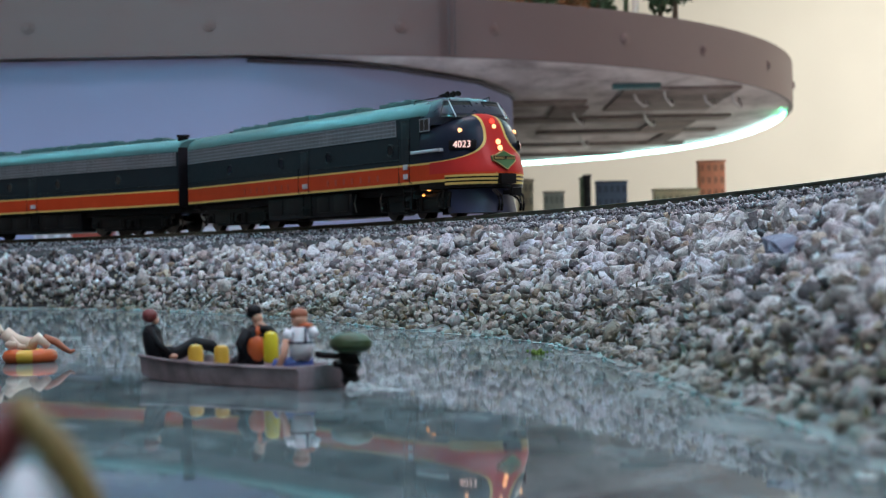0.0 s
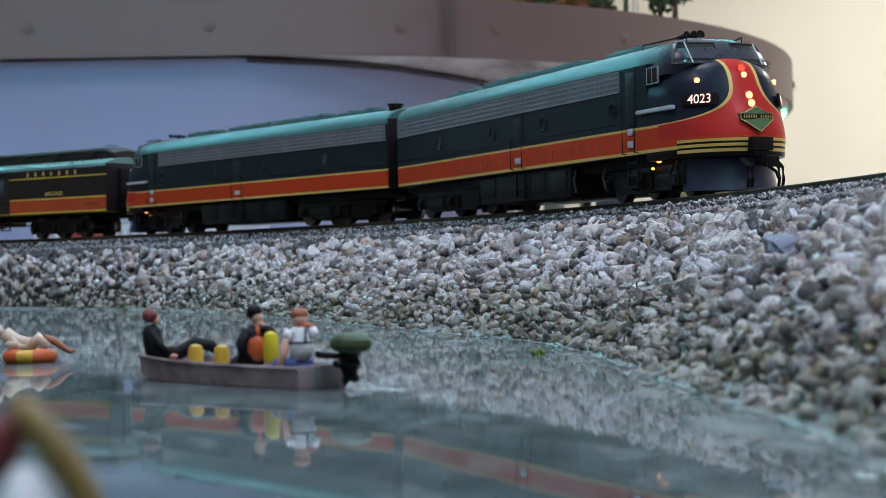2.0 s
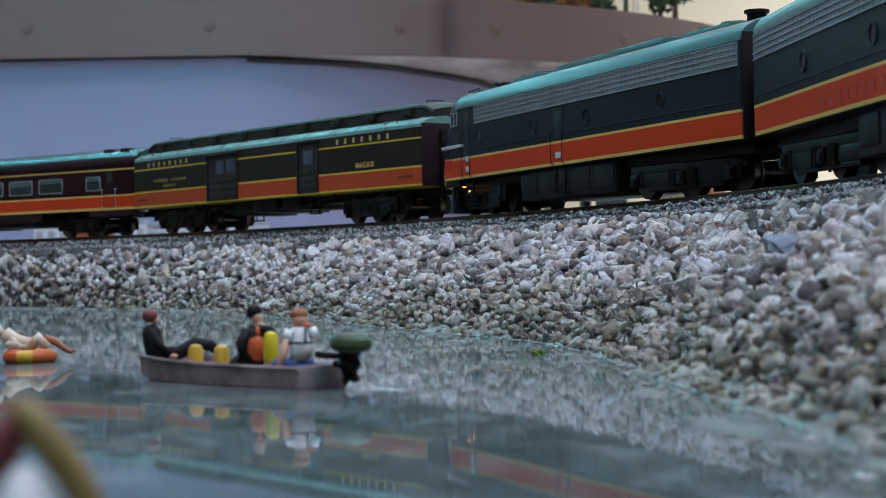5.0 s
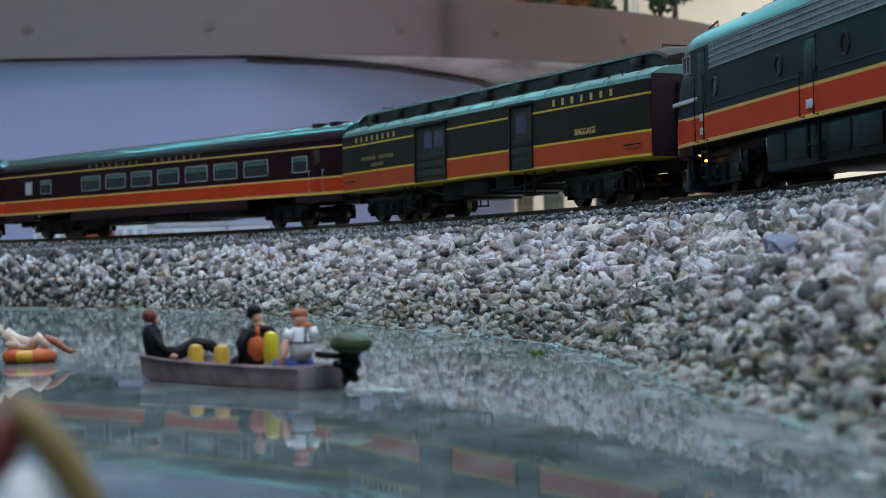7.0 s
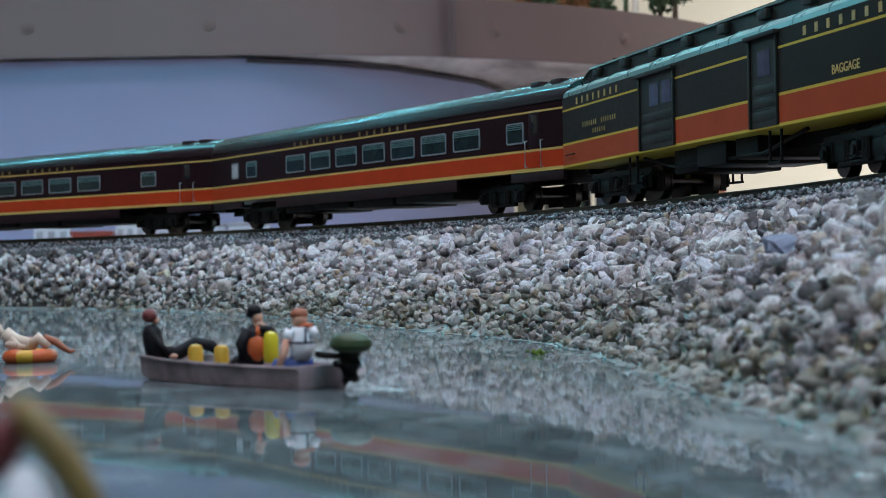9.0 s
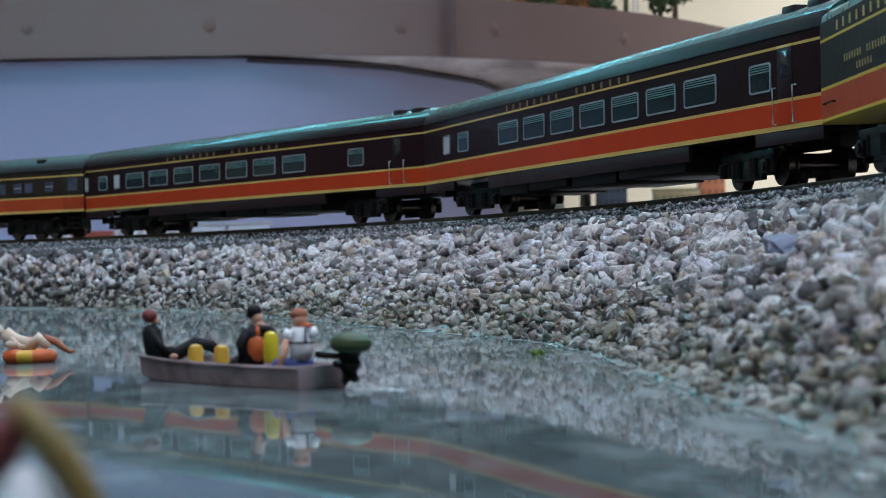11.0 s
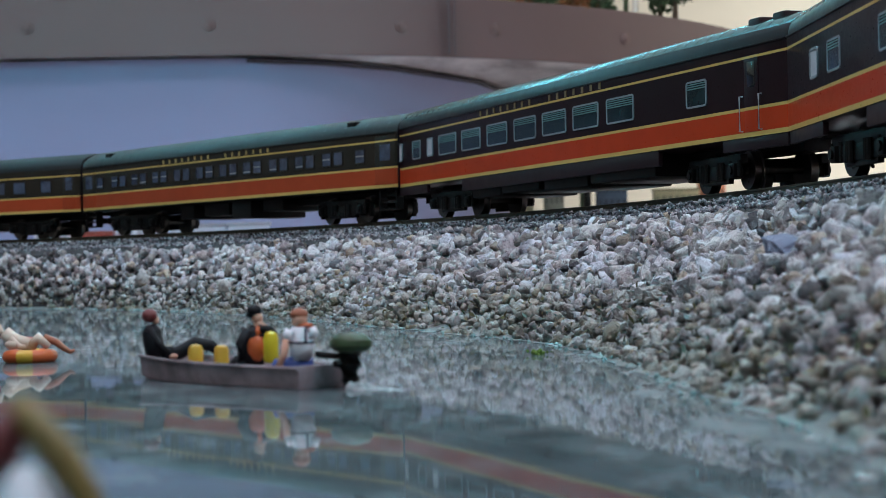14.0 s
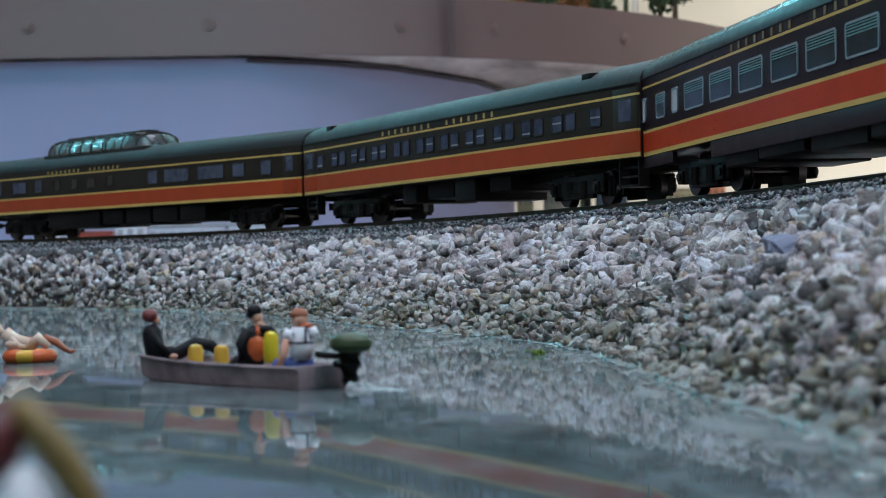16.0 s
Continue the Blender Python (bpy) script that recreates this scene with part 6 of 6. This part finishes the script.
def scrap_material():
    m, nt, b = nodes_of("turf_scraps")
    geo = nt.nodes.new("ShaderNodeNewGeometry")
    nt.links.new(ramp(nt, geo.outputs["Random Per Island"], [(0.0, (0.05, 0.07, 0.02)), (0.35, (0.20, 0.16, 0.07)), (0.6, (0.08, 0.16, 0.13)), (0.8, (0.30, 0.24, 0.15)), (1.0, (0.16, 0.30, 0.32))]), b.inputs["Base Color"])
    b.inputs["Roughness"].default_value = 0.5
    return m


rows = []
for _ in range(800):
    a = rng.uniform(-12, 58)
    rows.append((polar(R + shore(a) + rng.normal(-1.5, 2.0) * MM, a, rng.uniform(0.0, 0.25) * MM), rng.uniform(0.25, 0.85) * MM))
rows = [r for r in rows if clear_of_camera(*r)]
tagged(heap("glint_beads", rows, GRAINS, M["glint_bead"]), "glossy teal beads added as glints along the waterline", "resin", kind="stuff")
vs, fs = [], []
for _ in range(1700):
    a = rng.uniform(-12, 58)
    q = abs(rng.normal(0.0, 0.22))
    p = np.array(polar(R + shore(a) + (CREST - shore(a)) * q, a, bank_z(a, q) + rng.uniform(0.8, 3.0) * MM))
    if not clear_of_camera(p, 0.003):
        continue
    u, v = rng.normal(size=3), rng.normal(size=3)
    u, v = u / np.linalg.norm(u) * rng.uniform(0.4, 1.3) * MM, v / np.linalg.norm(v) * rng.uniform(0.15, 0.5) * MM
    i = len(vs)
    vs += [tuple(p - u), tuple(p + v), tuple(p + u), tuple(p - v)]
    fs.append((i, i + 1, i + 2, i + 3))
tagged(raw("turf_scraps", vs, fs, scrap_material()), "scraps of olive, tan and teal turf among the stones", "turf", kind="stuff")

# smooth drops of resin added on the pond by the bank, one for each glint
M["drop"] = plain("glint_drop_resin", (0.22, 0.25, 0.25), 0.06, scale=200, vary=0.2)
for x, y, w in ((0.0394, 0.1985, 1.1), (0.0352, 0.1730, 1.3), (0.0383, 0.1600, 1.0), (0.0330, 0.1420, 1.2), (0.0375, 0.2190, 0.7), (0.0345, 0.2420, 0.6)):
    bm = bmesh.new()
    bm_ball(bm, Vector((0, 0, 0.0001)), w * MM, w * 1.3 * MM, w * 0.4 * MM, 16, 10)
    ob = part("glint_drop", bm, M["drop"])
    ob.location = (x, y, WATER_Z)
    tagged(ob, "glossy resin drop added on the pond by the bank for a glint", "resin drop", "resin drops")

# fine ballast along the track
rows = []
for _ in range(21000):
    a = rng.uniform(-14, 76)
    o = rng.uniform(-38, 20) * MM
    z = BALLAST_Z - max(0.0, (-o - 0.018)) * 0.16 - 0.0002 + rng.uniform(0, 0.5) * MM
    if -0.026 < o < -0.0105:
        z += rng.uniform(0.2, 1.5) * MM
    elif abs(o) < 0.0155:
        z -= 0.0008
    rows.append((polar(R + o, a, z), rng.uniform(0.45, 0.95) * MM))
tagged(heap("ballast", rows, GRAINS, M["grain"]), "fine grey ballast gravel along the model track", "gravel", kind="stuff")

# ---- track ----
M["rail"] = plain("weathered_rail", (0.085, 0.075, 0.055), 0.4, 0.6, vary=0.3)
M["tie"] = plain("tie_plastic", (0.035, 0.028, 0.024), 0.7, scale=400, vary=0.4, relief=0.0001)
track = thing("track", "model railway track with dark ties and weathered rails", "track")
track["kind"] = "structure"


def rail(side):
    prof = [(-1.1, -2.1), (1.1, -2.1), (1.1, -1.8), (0.25, -1.5), (0.25, -0.7), (0.5, -0.5), (0.5, -0.08), (0.38, 0), (-0.38, 0), (-0.5, -0.08), (-0.5, -0.5), (-0.25, -0.7), (-0.25, -1.5), (-1.1, -1.8)]
    bm = bmesh.new()
    loft(bm, [[polar(R + side * 8.6 * MM + x * MM, d, RAIL_Z + z * MM) for x, z in prof] for d in np.arange(-60, 90, 1.0)])
    return part("rail", bm, M["rail"], track)


rail(-1), rail(1)
bm = bmesh.new()
bm_box(bm, -0.015, 0.015, -0.0013, 0.0013, -0.0009, 0.0009, 0.00015)
tie0 = part("tie", bm, M["tie"], track)
step = math.degrees(0.0067 / R)
d = -30.0
tie0.matrix_world = Matrix.Translation(polar(R, d, RAIL_Z - 0.003)) @ pose(0, 0, 0, 0, 0, d)
while d < 80:
    d += step
    ob = new("tie", tie0.data)
    ob.parent = track
    ob.matrix_world = Matrix.Translation(polar(R, d, RAIL_Z - 0.003)) @ pose(0, 0, 0, 0, 0, d + random.uniform(-0.6, 0.6))

# ---- what moves: the train along its curve, and its wheels ----
ARC_T = [0, 0.5, 1, 1.5, 2, 2.5, 3, 3.5, 4, 6.5, 7, 7.5, 8, 8.5, 9, 11.5, 12, 12.5, 13, 13.5, 14, 14.5, 15, 15.5, 16]
ARC_A = [-0.5331, -0.4888, -0.4432, -0.3974, -0.3521, -0.3065, -0.2608, -0.2148, -0.1704, 0.0576, 0.1021, 0.1467, 0.1923, 0.2377, 0.2834, 0.5105, 0.5570, 0.6028, 0.6479, 0.6925, 0.7372, 0.7832, 0.8302, 0.8798, 0.9303]


def arc(t):
    return smooth(ARC_T, ARC_A, t)


def on_curve(a, half, back):
    th = -a / R
    rad = R * math.cos(half / R)
    return pose(CX + rad * math.cos(th), CY + rad * math.sin(th), RAIL_Z, 0, 0, math.degrees(th) - 90 + (180 if back else 0))


def motions():
    for ob, off, half, back in TRAIN:
        walk(ob, [(i * 0.5, on_curve(arc(i * 0.5) - off, half, back)) for i in range(33)])
    for ob, x, r in WHEELS:
        car = ob.parent.parent
        sign = -1 if car == TRAIN[1][0] else 1
        rows = []
        for i in range(241):
            t = i / 15
            rows.append((t, pose(x, 0, r, 0, math.degrees(sign * (arc(t) - arc(0)) / r), 0)))
        walk(ob, rows)


motions()
